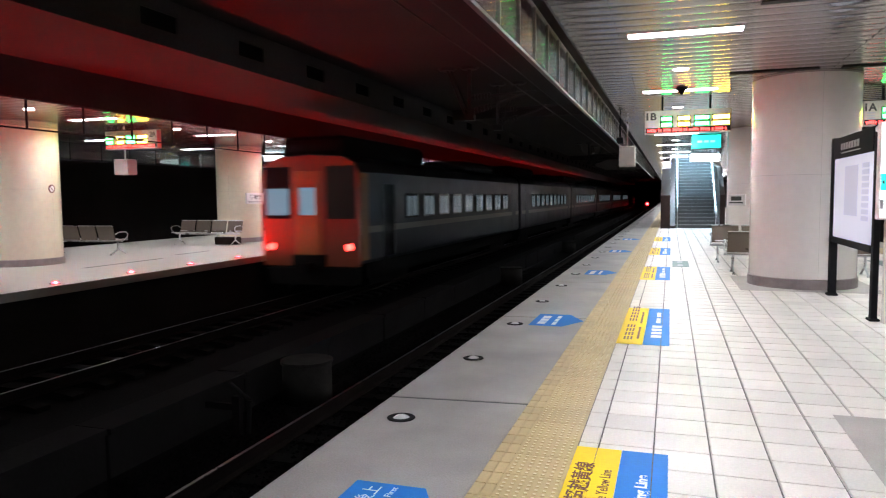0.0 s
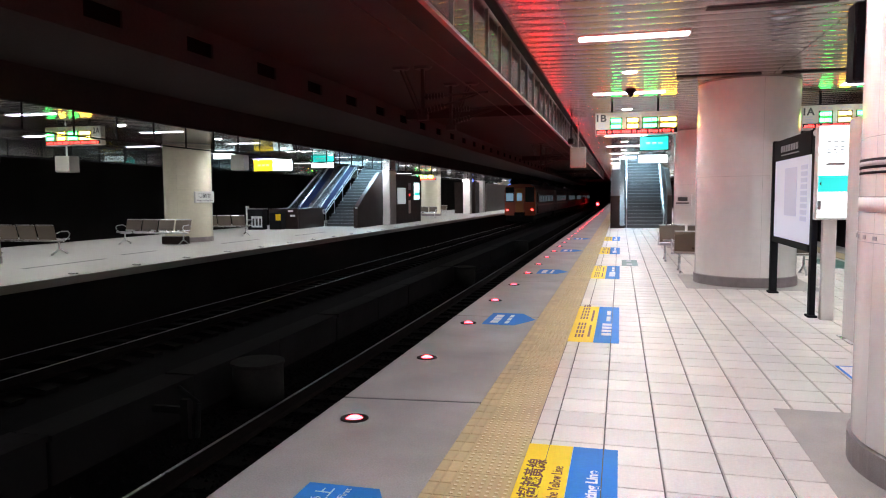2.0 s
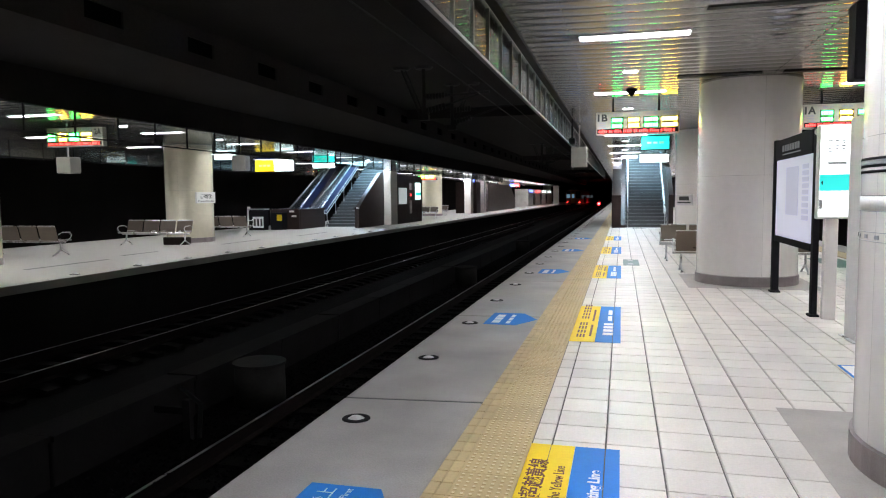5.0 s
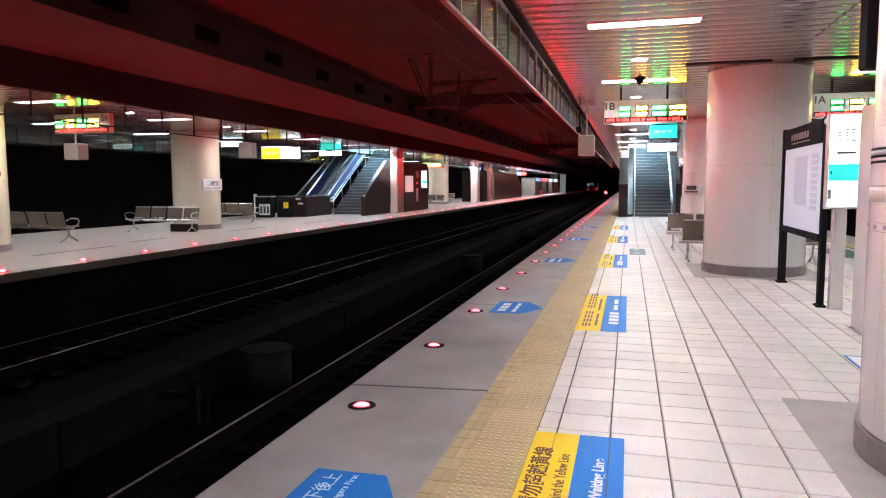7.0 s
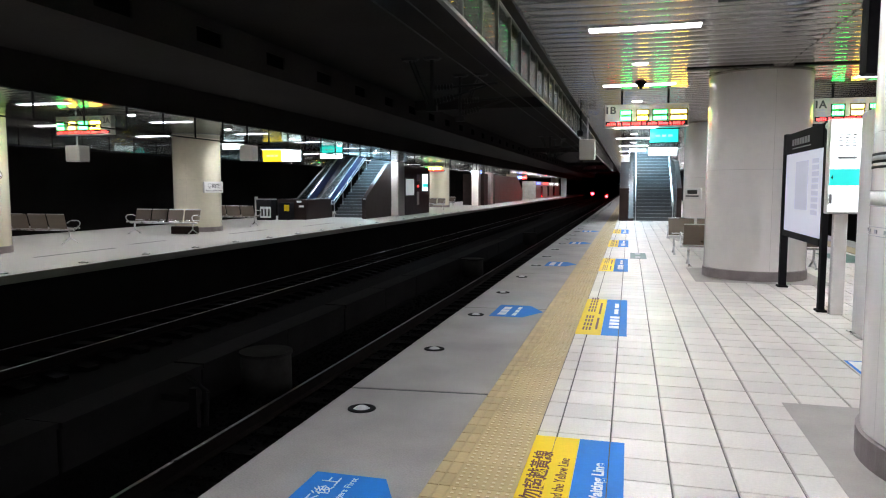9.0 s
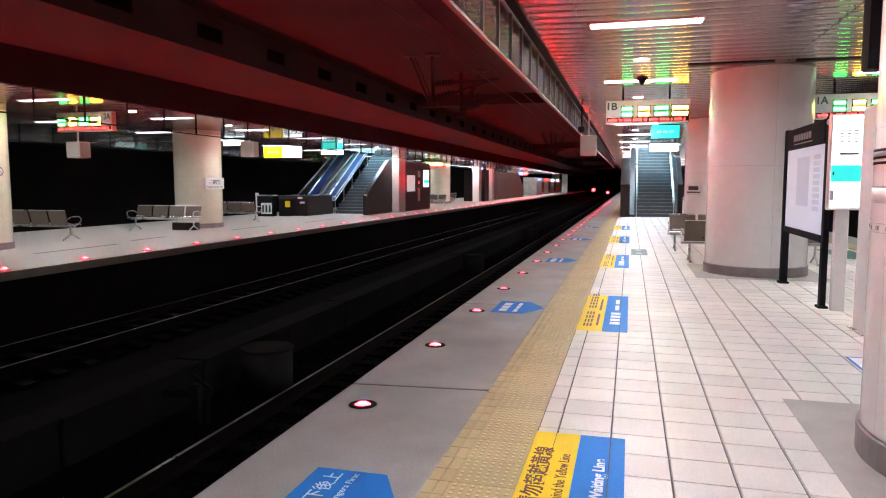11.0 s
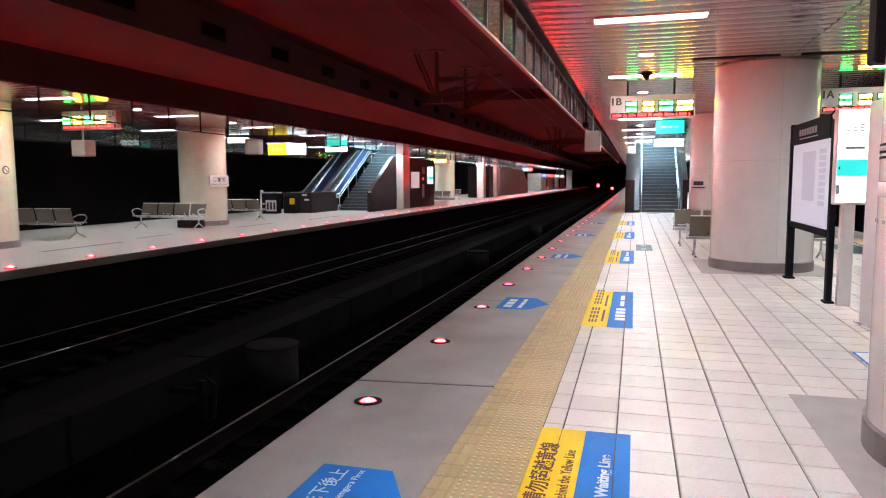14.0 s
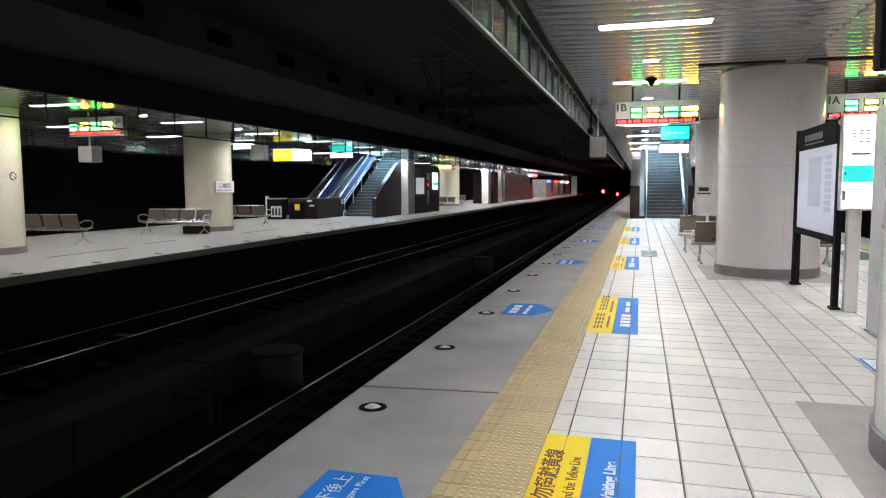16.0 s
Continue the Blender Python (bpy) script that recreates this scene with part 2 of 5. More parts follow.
# ---- large structure ----
def build_structure():
    bm = bmesh.new()
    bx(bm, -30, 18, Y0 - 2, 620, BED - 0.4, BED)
    setting("track_bed", bm, M_BALLAST, "stone ballast bed under both tracks, coloured dark for shade", "track bed")
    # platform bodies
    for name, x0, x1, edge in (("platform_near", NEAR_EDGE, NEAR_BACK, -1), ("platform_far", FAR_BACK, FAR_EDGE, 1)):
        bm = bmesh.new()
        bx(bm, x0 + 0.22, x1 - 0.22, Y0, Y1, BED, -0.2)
        body = setting(name, bm, M_SHADEWALL, "concrete platform body with an overhanging edge", "platform")
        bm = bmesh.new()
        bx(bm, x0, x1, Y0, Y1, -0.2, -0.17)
        part("ledge", bm, M_SHADEWALL, body)
        bm = bmesh.new()
        bx(bm, x0 + 1.05, x1 - 0.65, Y0, Y1, -0.17, -0.012)
        part("screed", bm, M_GROUT, body)
    # roof over the tracks, exhaust duct over the far track, side walls and end walls
    bm = bmesh.new()
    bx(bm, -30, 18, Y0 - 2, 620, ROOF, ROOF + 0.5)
    setting("tunnel_roof", bm, M_DARKCON, "concrete roof over the tracks, darkened for shade", "roof")
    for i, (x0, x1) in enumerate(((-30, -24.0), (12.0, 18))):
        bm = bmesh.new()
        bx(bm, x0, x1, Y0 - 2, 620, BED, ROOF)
        setting("wall_%s" % ("west", "east")[i], bm, M_SHADEWALL, "tunnel side wall with its shade in the colour", "wall")
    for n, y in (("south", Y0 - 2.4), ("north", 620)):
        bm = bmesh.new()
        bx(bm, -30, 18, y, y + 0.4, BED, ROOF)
        setting("wall_" + n, bm, M_SHADEWALL, "tunnel end wall with its shade in the colour", "wall")
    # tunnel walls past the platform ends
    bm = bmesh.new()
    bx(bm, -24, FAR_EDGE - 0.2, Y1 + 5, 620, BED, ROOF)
    setting("wall_far_portal", bm, M_SHADEWALL, "dark concrete mass past the far platform end", "wall")
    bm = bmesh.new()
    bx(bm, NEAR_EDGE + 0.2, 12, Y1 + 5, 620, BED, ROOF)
    setting("wall_near_portal", bm, M_SHADEWALL, "dark concrete mass past the near platform end", "wall")
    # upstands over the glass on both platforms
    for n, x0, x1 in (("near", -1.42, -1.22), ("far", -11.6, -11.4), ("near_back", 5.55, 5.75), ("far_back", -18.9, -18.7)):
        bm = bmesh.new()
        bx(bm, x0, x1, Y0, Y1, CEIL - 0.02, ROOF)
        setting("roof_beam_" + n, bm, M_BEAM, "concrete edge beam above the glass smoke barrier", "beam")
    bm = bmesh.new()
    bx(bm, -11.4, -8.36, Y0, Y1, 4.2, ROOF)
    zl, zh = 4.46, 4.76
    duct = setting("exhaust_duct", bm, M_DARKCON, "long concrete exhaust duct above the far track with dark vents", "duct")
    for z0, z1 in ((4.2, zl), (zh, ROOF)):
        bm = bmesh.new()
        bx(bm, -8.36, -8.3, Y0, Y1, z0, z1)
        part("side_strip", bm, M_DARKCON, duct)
    t = bmesh.new()
    bx(t, -8.36, -8.3, 0.9, VENTD, zl, zh)
    panel = bpy.data.meshes.new("duct_panel")
    t.to_mesh(panel)
    t.free()
    panel.materials.append(M_DARKCON)
    for k in range(68):
        piece("duct_panel", panel, duct, pose(0, VENT0 + VENTD * (k - 8), 0))
    # recessed black plates in the duct's side paint the dark inside its vents
    bm = bmesh.new()
    bx(bm, -0.012, 0.0, 0, 0.9, zl, zh)
    me = bpy.data.meshes.new("vent_grille")
    bm.to_mesh(me)
    bm.free()
    me.materials.append(M_HOLE)
    for k in range(40):
        piece("vent_grille", me, duct, pose(-8.345, VENT0 + VENTD * (k - 8), 0))
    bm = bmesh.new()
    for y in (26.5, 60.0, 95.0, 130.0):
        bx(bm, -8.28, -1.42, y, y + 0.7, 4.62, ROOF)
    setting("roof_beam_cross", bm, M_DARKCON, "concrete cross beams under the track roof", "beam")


VENT0, VENTD = 9.47, 2.73


def build_tracks():
    for n, xc in (("near", -3.6), ("far", -9.2), ("east", 7.9), ("west", -20.95)):
        tr = thing("railway_track", pose(xc, 0, 0), "narrow-gauge railway track with steel rails on concrete sleepers", "track", "railway tracks", "structure")
        for s in (-1, 1):
            bm = bmesh.new()
            x = s * 0.5665
            section(bm, [(x - 0.06, BED + 0.13), (x + 0.06, BED + 0.13), (x + 0.06, BED + 0.145), (x + 0.012, BED + 0.17), (x + 0.012, RAIL - 0.04), (x + 0.033, RAIL - 0.03), (x + 0.033, RAIL - 0.006), (x - 0.033, RAIL - 0.006), (x - 0.033, RAIL - 0.03), (x - 0.012, RAIL - 0.04), (x - 0.012, BED + 0.17), (x - 0.06, BED + 0.145)], Y0, 400)
            r = part("rail", bm, M_RAILSIDE, tr, "rusty steel rail with a polished head")
            bm = bmesh.new()
            bx(bm, x - 0.014, x + 0.018, Y0, 400, RAIL - 0.006, RAIL)
            part("rail_head", bm, M_RAILTOP, r)
        if n in ("near", "far"):
            t = bmesh.new()
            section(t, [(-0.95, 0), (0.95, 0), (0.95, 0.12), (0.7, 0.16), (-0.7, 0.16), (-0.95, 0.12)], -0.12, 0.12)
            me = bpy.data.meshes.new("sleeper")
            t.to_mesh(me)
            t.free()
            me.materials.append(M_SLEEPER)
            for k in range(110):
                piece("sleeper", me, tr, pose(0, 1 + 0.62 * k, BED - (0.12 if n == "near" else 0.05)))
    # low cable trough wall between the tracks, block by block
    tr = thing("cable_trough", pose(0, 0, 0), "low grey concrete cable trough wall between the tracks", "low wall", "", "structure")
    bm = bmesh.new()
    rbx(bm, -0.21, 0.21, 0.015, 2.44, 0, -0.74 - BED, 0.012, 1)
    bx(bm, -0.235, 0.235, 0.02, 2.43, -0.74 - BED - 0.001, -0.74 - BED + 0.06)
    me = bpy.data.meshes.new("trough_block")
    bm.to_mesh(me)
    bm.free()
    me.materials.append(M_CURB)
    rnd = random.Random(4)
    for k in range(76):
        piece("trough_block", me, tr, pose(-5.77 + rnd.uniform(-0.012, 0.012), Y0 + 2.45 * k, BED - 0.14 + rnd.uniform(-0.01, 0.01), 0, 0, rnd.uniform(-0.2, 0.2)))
    # ballast stones on the near side
    vs, fs = [], []
    rnd = random.Random(7)
    for i in range(9000):
        x = rnd.uniform(-5.4, -2.4)
        y = 2.2 + 26 * rnd.random() ** 1.6
        r = rnd.uniform(0.018, 0.04)
        z = BED + rnd.uniform(0, 0.02) + 0.03 * max(0, 1 - abs(x + 3.6))
        b = len(vs)
        for dx, dy, dz in ((-1, 0, 0), (0, -1, 0), (1, 0, 0), (0, 1, 0), (0, 0, 1), (0, 0, -1)):
            vs.append((x + dx * r * rnd.uniform(0.7, 1.3), y + dy * r * rnd.uniform(0.7, 1.3), z + dz * r * rnd.uniform(0.6, 1.1)))
        fs += [(b, b + 1, b + 4), (b + 1, b + 2, b + 4), (b + 2, b + 3, b + 4), (b + 3, b, b + 4)]
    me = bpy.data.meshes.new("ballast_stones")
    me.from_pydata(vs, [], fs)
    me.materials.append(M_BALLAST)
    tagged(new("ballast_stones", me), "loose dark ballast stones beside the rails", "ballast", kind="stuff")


# ---- the near platform ----
TILE_X, TILE_Y, TX0, TY0 = 0.327, 0.3165, -0.407, 4.02


def tile_mesh(w, d, h, name, material, bev=0.004):
    bm = bmesh.new()
    v = [bm.verts.new(p) for p in ((0, 0, -h), (w, 0, -h), (w, d, -h), (0, d, -h), (bev, bev, 0), (w - bev, bev, 0), (w - bev, d - bev, 0), (bev, d - bev, 0))]
    for f in ((4, 5, 6, 7), (0, 1, 5, 4), (1, 2, 6, 5), (2, 3, 7, 6), (3, 0, 4, 7)):
        bm.faces.new([v[i] for i in f])
    me = bpy.data.meshes.new(name)
    bm.to_mesh(me)
    bm.free()
    me.materials.append(material)
    return me


PILLARS = ((2.15, 4.3), (2.15, 13.2), (2.42, 22.4))


def on_patch(x, y):
    return any(abs(x - px) < 0.75 and abs(y - py) < 0.75 for px, py in PILLARS)


def build_floor():
    floor = bpy.data.objects["platform_near"]
    # tiles
    near = tile_mesh(TILE_X - 0.009, TILE_Y - 0.008, 0.012, "tile", M_TILE)
    vs, fs, spots = [], [], []
    base = [tuple(v.co) for v in near.vertices]
    faces = [tuple(p.vertices) for p in near.polygons]
    for i in range(0, 18):
        for j in range(-56, 250):
            x, y = TX0 + i * TILE_X, TY0 + j * TILE_Y
            if on_patch(x + 0.16, y + 0.16) or x > 5.1:
                continue
            if x < 1.9 and 2.6 < y < 12.4 and len(spots) < 298:
                spots.append((x, y))
                continue
            b = len(vs)
            vs += [(x + p[0] + 0.0045, y + p[1], p[2]) for p in base]
            fs += [tuple(b + k for k in f) for f in faces]
    # narrow cut tiles beside the tactile strip
    for j in range(-56, 250):
        y = TY0 + j * TILE_Y
        b = len(vs)
        vs += [(-0.53 + p[0] * 0.36 + 0.003, y + p[1], p[2]) for p in base]
        fs += [tuple(b + k for k in f) for f in faces]
    me = bpy.data.meshes.new("floor_tiles")
    me.from_pydata(vs, [], fs)
    me.materials.append(M_TILE)
    ob = new("floor_tiles", me)
    ob.parent = floor
    tagged(ob, "cream glazed floor tiles with dark joints", kind="stuff")
    for x, y in spots:
        piece("tile", near, floor, pose(x + 0.0045, y, 0))
    # edge slabs with open joints
    y = 4.93 - 5 * 3.8
    while y < Y1:
        bm = bmesh.new()
        rbx(bm, NEAR_EDGE - 0.02, -1.0, y + 0.016, y + 3.784, -0.16, 0.0, 0.006, 1)
        for v in bm.verts:
            v.co.y += (v.co.x - NEAR_EDGE) * 0.09
        part("edge_slab", bm, M_EDGE, floor)
        bm = bmesh.new()
        bx(bm, NEAR_EDGE - 0.012, -1.0, y + 3.78, y + 3.82, -0.15, -0.004)
        for v in bm.verts:
            v.co.y += (v.co.x - NEAR_EDGE) * 0.09
        part("joint_seal", bm, M_RUBBER, floor)
        y += 3.8
    # tactile strip: a course of small bricks and a course of dotted tiles
    brick = tile_mesh(0.062, 0.152, 0.012, "tactile_brick", M_TACT, 0.002)
    bm = bmesh.new()
    bx(bm, 0, 0.335, 0, 0.311, -0.012, 0.0)
    for a in range(7):
        for b in range(6):
            x, y = 0.03 + a * 0.046, 0.03 + b * 0.05
            v = [bm.verts.new((x + dx * 0.013, y + dy * 0.013, 0.0002)) for dx, dy in ((-1, -1), (1, -1), (1, 1), (-1, 1))]
            w = [bm.verts.new((x + dx * 0.008, y + dy * 0.008, 0.005)) for dx, dy in ((-1, -1), (1, -1), (1, 1), (-1, 1))]
            # the dot's top face takes the paler material
            bm.faces.new(w).material_index = 1
            for q in range(4):
                bm.faces.new((v[q], v[(q + 1) % 4], w[(q + 1) % 4], w[q]))
    dots = bpy.data.meshes.new("tactile_tile")
    bm.to_mesh(dots)
    bm.free()
    dots.materials.append(M_TACT)
    dots.materials.append(M_DOT)
    for j in range(-12, 180):
        y = TY0 + j * TILE_Y
        piece("tactile_tile", dots, floor, pose(-0.87, y, 0.001))
        if j < 130:
            for h in (0, 1):
                for c in (0, 1):
                    piece("tactile_brick", brick, floor, pose(-0.998 + c * 0.0635, y + h * 0.158, 0.001))
    bm = bmesh.new()
    bx(bm, -0.998, -0.872, TY0 + 130 * TILE_Y, Y1, -0.01, 0.001)
    bx(bm, -0.998, -0.535, Y0, TY0 - 12 * TILE_Y - 0.01, -0.01, 0.001)
    bx(bm, -0.87, -0.535, TY0 + 180 * TILE_Y, Y1, -0.01, 0.001)
    part("tactile_strip_end", bm, M_TACT, floor)
    # far away part of the floor and the strip along the other edge
    bm = bmesh.new()
    bx(bm, -0.53, 5.15, TY0 + 250 * TILE_Y, Y1, -0.01, 0.0)
    part("floor_end", bm, M_TILE, floor)
    bm = bmesh.new()
    bx(bm, 5.7, NEAR_BACK + 0.02, Y0, Y1, -0.16, 0.0)
    part("back_edge_slab", bm, M_EDGE, floor)
    bm = bmesh.new()
    bx(bm, 5.2, 5.68, Y0, Y1, -0.01, 0.001)
    part("back_tactile_strip", bm, M_TACT, floor)
    for px, py in PILLARS:
        bm = bmesh.new()
        bx(bm, px - 1.05, px + 1.05, py - 1.07, py + 1.07, -0.01, 0.002)
        part("terrazzo_patch", bm, M_PATCH, floor)
    # far platform floor
    far = bpy.data.objects["platform_far"]
    bm = bmesh.new()
    bx(bm, FAR_BACK - 0.02, FAR_EDGE + 0.02, Y0, Y1, -0.16, 0.0)
    part("floor_slab", bm, M_FARFLOOR, far, "pale worn terrazzo platform floor")


def slat(bm, x0, x1, y0, y1, z):
    """A bowed sheet-metal slat with turned-up flanges."""
    n, sag = 8, 0.017
    rows = []
    for i in range(n + 1):
        u = i / n
        zz = z + sag * (2 * u - 1) ** 2
        rows.append([bm.verts.new((x, y0 + (y1 - y0) * u, zz)) for x in (x0, x1)])
    for a, b in zip(rows, rows[1:]):
        f = bm.faces.new((a[0], b[0], b[1], a[1]))
        f.smooth = True
    for y in (y0, y1):
        v = [bm.verts.new(p) for p in ((x0, y, z + sag), (x1, y, z + sag), (x1, y, z + 0.04), (x0, y, z + 0.04))]
        bm.faces.new(v)


def build_ceiling(n, x0, x1, h0, h1):
    """Slats across the platform, left open over the stairs from h0 to h1."""
    bm = bmesh.new()
    bx(bm, x0, x1, Y0, 35.6, CEIL + 0.12, CEIL + 0.16, 1)
    bx(bm, x0, x1, 43.2, Y1, CEIL + 0.12, CEIL + 0.16, 1)
    bx(bm, x0, h0, 35.6, 43.2, CEIL + 0.12, CEIL + 0.16, 1)
    bx(bm, h1, x1, 35.6, 43.2, CEIL + 0.12, CEIL + 0.16, 1)
    lamps = [(c, ly) for c, ly in TUBES if x0 < c < x1]
    gap = 4.85 / 16 if n == "near" else 4.6 / 15
    y = lamps[0][1] - gap / 2
    while y > Y0:
        y -= gap
    while y < 130:
        # lamps and the stair opening interrupt the slats
        cuts = [(c - 0.665, c + 0.665) for c, ly in lamps if abs(ly - y - gap / 2) < 0.1]
        if 35.6 - gap / 2 < y < 43.1:
            cuts.append((h0, h1))
        a = x0
        for c0, c1 in sorted(cuts) + [(x1, x1)]:
            if c0 - a > 0.01:
                slat(bm, a, c0, y + 0.006, y + gap - 0.006, CEIL)
            a = c1
        y += gap
    bx(bm, x0, x1, y, Y1, CEIL, CEIL + 0.02)
    for x in (x0 + 0.58, x0 + 3.6):
        bx(bm, x - 0.006, x + 0.006, Y0, 35, CEIL - 0.003, CEIL + 0.001)
    setting("ceiling_" + n, bm, (M_CEIL, M_GAP), "suspended ceiling of pale bowed metal slats", "ceiling")


def build_barrier(n, x, y0, gap, count):
    ob = thing("smoke_barrier_" + n, pose(x, 0, 0), "hanging glass smoke barrier in a thin dark frame", "smoke barrier", "smoke barriers", "structure")
    t = bmesh.new()
    bx(t, -0.005, 0.005, 0.012, gap - 0.012, GLASS_LOW + 0.03, CEIL - 0.03)
    me = bpy.data.meshes.new("glass_pane")
    t.to_mesh(me)
    t.free()
    me.materials.append(M_GLASS)
    t = bmesh.new()
    bx(t, -0.02, 0.02, -0.012, 0.012, GLASS_LOW, CEIL)
    me2 = bpy.data.meshes.new("mullion")
    t.to_mesh(me2)
    t.free()
    me2.materials.append(M_BLACK if n.startswith("far") else M_MULL)
    for k in range(count):
        piece("glass_pane", me, ob, pose(0, y0 + k * gap, 0))
        piece("mullion", me2, ob, pose(0, y0 + k * gap, 0))
    bm = bmesh.new()
    bx(bm, -0.022, 0.022, y0, y0 + count * gap, GLASS_LOW - 0.03, GLASS_LOW)
    part("bottom_rail", bm, M_BLACK if n.startswith("far") else M_MULL, ob)
    bm = bmesh.new()
    bx(bm, -0.022, 0.022, y0, y0 + count * gap, CEIL - 0.03, CEIL - 0.002)
    part("top_rail", bm, M_BLACK if n.startswith("far") else M_MULL, ob)


def build_pillar():
    base = thing("pillar", pose(0, 0, 0), "round pillar clad in glossy cream enamel panels", "pillar", "platform pillars")
    bm = bmesh.new()
    R = 0.83
    for z0, z1 in ((0.17, 1.86), (1.863, CEIL - 0.025)):
        for s in range(4):
            a0 = math.radians(s * 90 + 8 + 0.08)
            a1 = math.radians(s * 90 + 98 - 0.08)
            n = 14
            lo, hi = [], []
            for i in range(n + 1):
                a = a0 + (a1 - a0) * i / n
                lo.append(bm.verts.new((R * math.cos(a), R * math.sin(a), z0)))
                hi.append(bm.verts.new((R * math.cos(a), R * math.sin(a), z1)))
            for i in range(n):
                bm.faces.new((lo[i], lo[i + 1], hi[i + 1], hi[i]))
    part("cladding", bm, M_ENAMEL, base, "glossy cream enamel cladding panels", True)
    bm = bmesh.new()
    cyl(bm, 0, 0, 0.0, CEIL, R - 0.012, 48)
    part("core", bm, M_PATCH, base)
    bm = bmesh.new()
    cyl(bm, 0, 0, 0.0, 0.16, R + 0.02, 56)
    part("skirting", bm, M_SKIRT, base, "grey granite skirting ring")
    bm = bmesh.new()
    cyl(bm, 0, 0, CEIL - 0.022, CEIL + 0.0, R + 0.012, 56)
    part("collar", bm, M_PATCH, base)
    return base


TUBES = [(x, 8.97 + 4.85 * k) for k in range(-3, 19) for x in (0.13, 4.45)] + [(x, 13.25 + 4.6 * k) for k in range(-4, 25) for x in (-13.1, -17.3)]


def build_tube():
    f = thing("ceiling_light", pose(0, 0, 0), "recessed fluorescent ceiling light with a steel louvre", "light", "fluorescent ceiling lights")
    bm = bmesh.new()
    for a in ((-0.665, 0.665, -0.14, -0.125), (-0.665, 0.665, 0.125, 0.14), (-0.665, -0.65, -0.125, 0.125), (0.65, 0.665, -0.125, 0.125)):
        bx(bm, *a, -0.006, 0.11)
    part("frame", bm, M_WHITE, f)
    bm = bmesh.new()
    bx(bm, -0.645, 0.645, -0.12, 0.12, 0.006, 0.011)
    part("tube", bm, M_TUBE, f, "lit white fluorescent tube")
    for i in range(17):
        bm = bmesh.new()
        x = -0.6 + i * 0.075
        bx(bm, x - 0.004, x + 0.004, -0.124, 0.124, -0.014, 0.003)
        part("louvre_blade", bm, M_STEEL, f)
    return f


def build_downlight():
    f = thing("downlight", pose(0, 0, 0), "small round lit ceiling downlight", "light", "downlights")
    bm = bmesh.new()
    cyl(bm, 0, 0, -0.006, -0.001, 0.11, 20)
    part("lens", bm, M_DOWN, f)
    bm = bmesh.new()
    t = bmesh.new()
    bmesh.ops.create_circle(t, radius=0.13, segments=20)
    e = bmesh.ops.extrude_edge_only(t, edges=t.edges[:])
    for v in [g for g in e["geom"] if isinstance(g, bmesh.types.BMVert)]:
        v.co = Vector((v.co.x * 0.86, v.co.y * 0.86, -0.012))
    join(bm, t)
    part("ring", bm, M_WHITE, f)
    return f


def build_lights():
    f = build_tube()
    first = True
    for x, y in TUBES:
        if first:
            f.matrix_basis = pose(x, y, CEIL)
            first = False
        else:
            copy_thing(f, pose(x, y, CEIL))
    f = build_downlight()
    f.matrix_basis = pose(0.12, 11.5, CEIL)
    for k in range(1, 26):
        copy_thing(f, pose(0.12, 11.5 + 4.85 * k, CEIL))
    for k in (-1, 0):
        copy_thing(f, pose(4.45, 11.5 + 4.85 * k, CEIL))
    for k in range(-1, 14):
        copy_thing(f, pose(-12.9, 15.9 + 4.6 * k, CEIL))


# ---- platform-edge warning lamps: a ball lens, half of it lit, turns in its socket ----
NEAR_ON = ((1.08, 3.06), (5.3, 7.33), (9.52, 11.55), (13.75, 15.75))
FAR_ON = ((-1.0, 1.05), (2.83, 4.4), (6.18, 7.73), (9.53, 11.1), (12.88, 14.45))
EDGE_LENSES = []


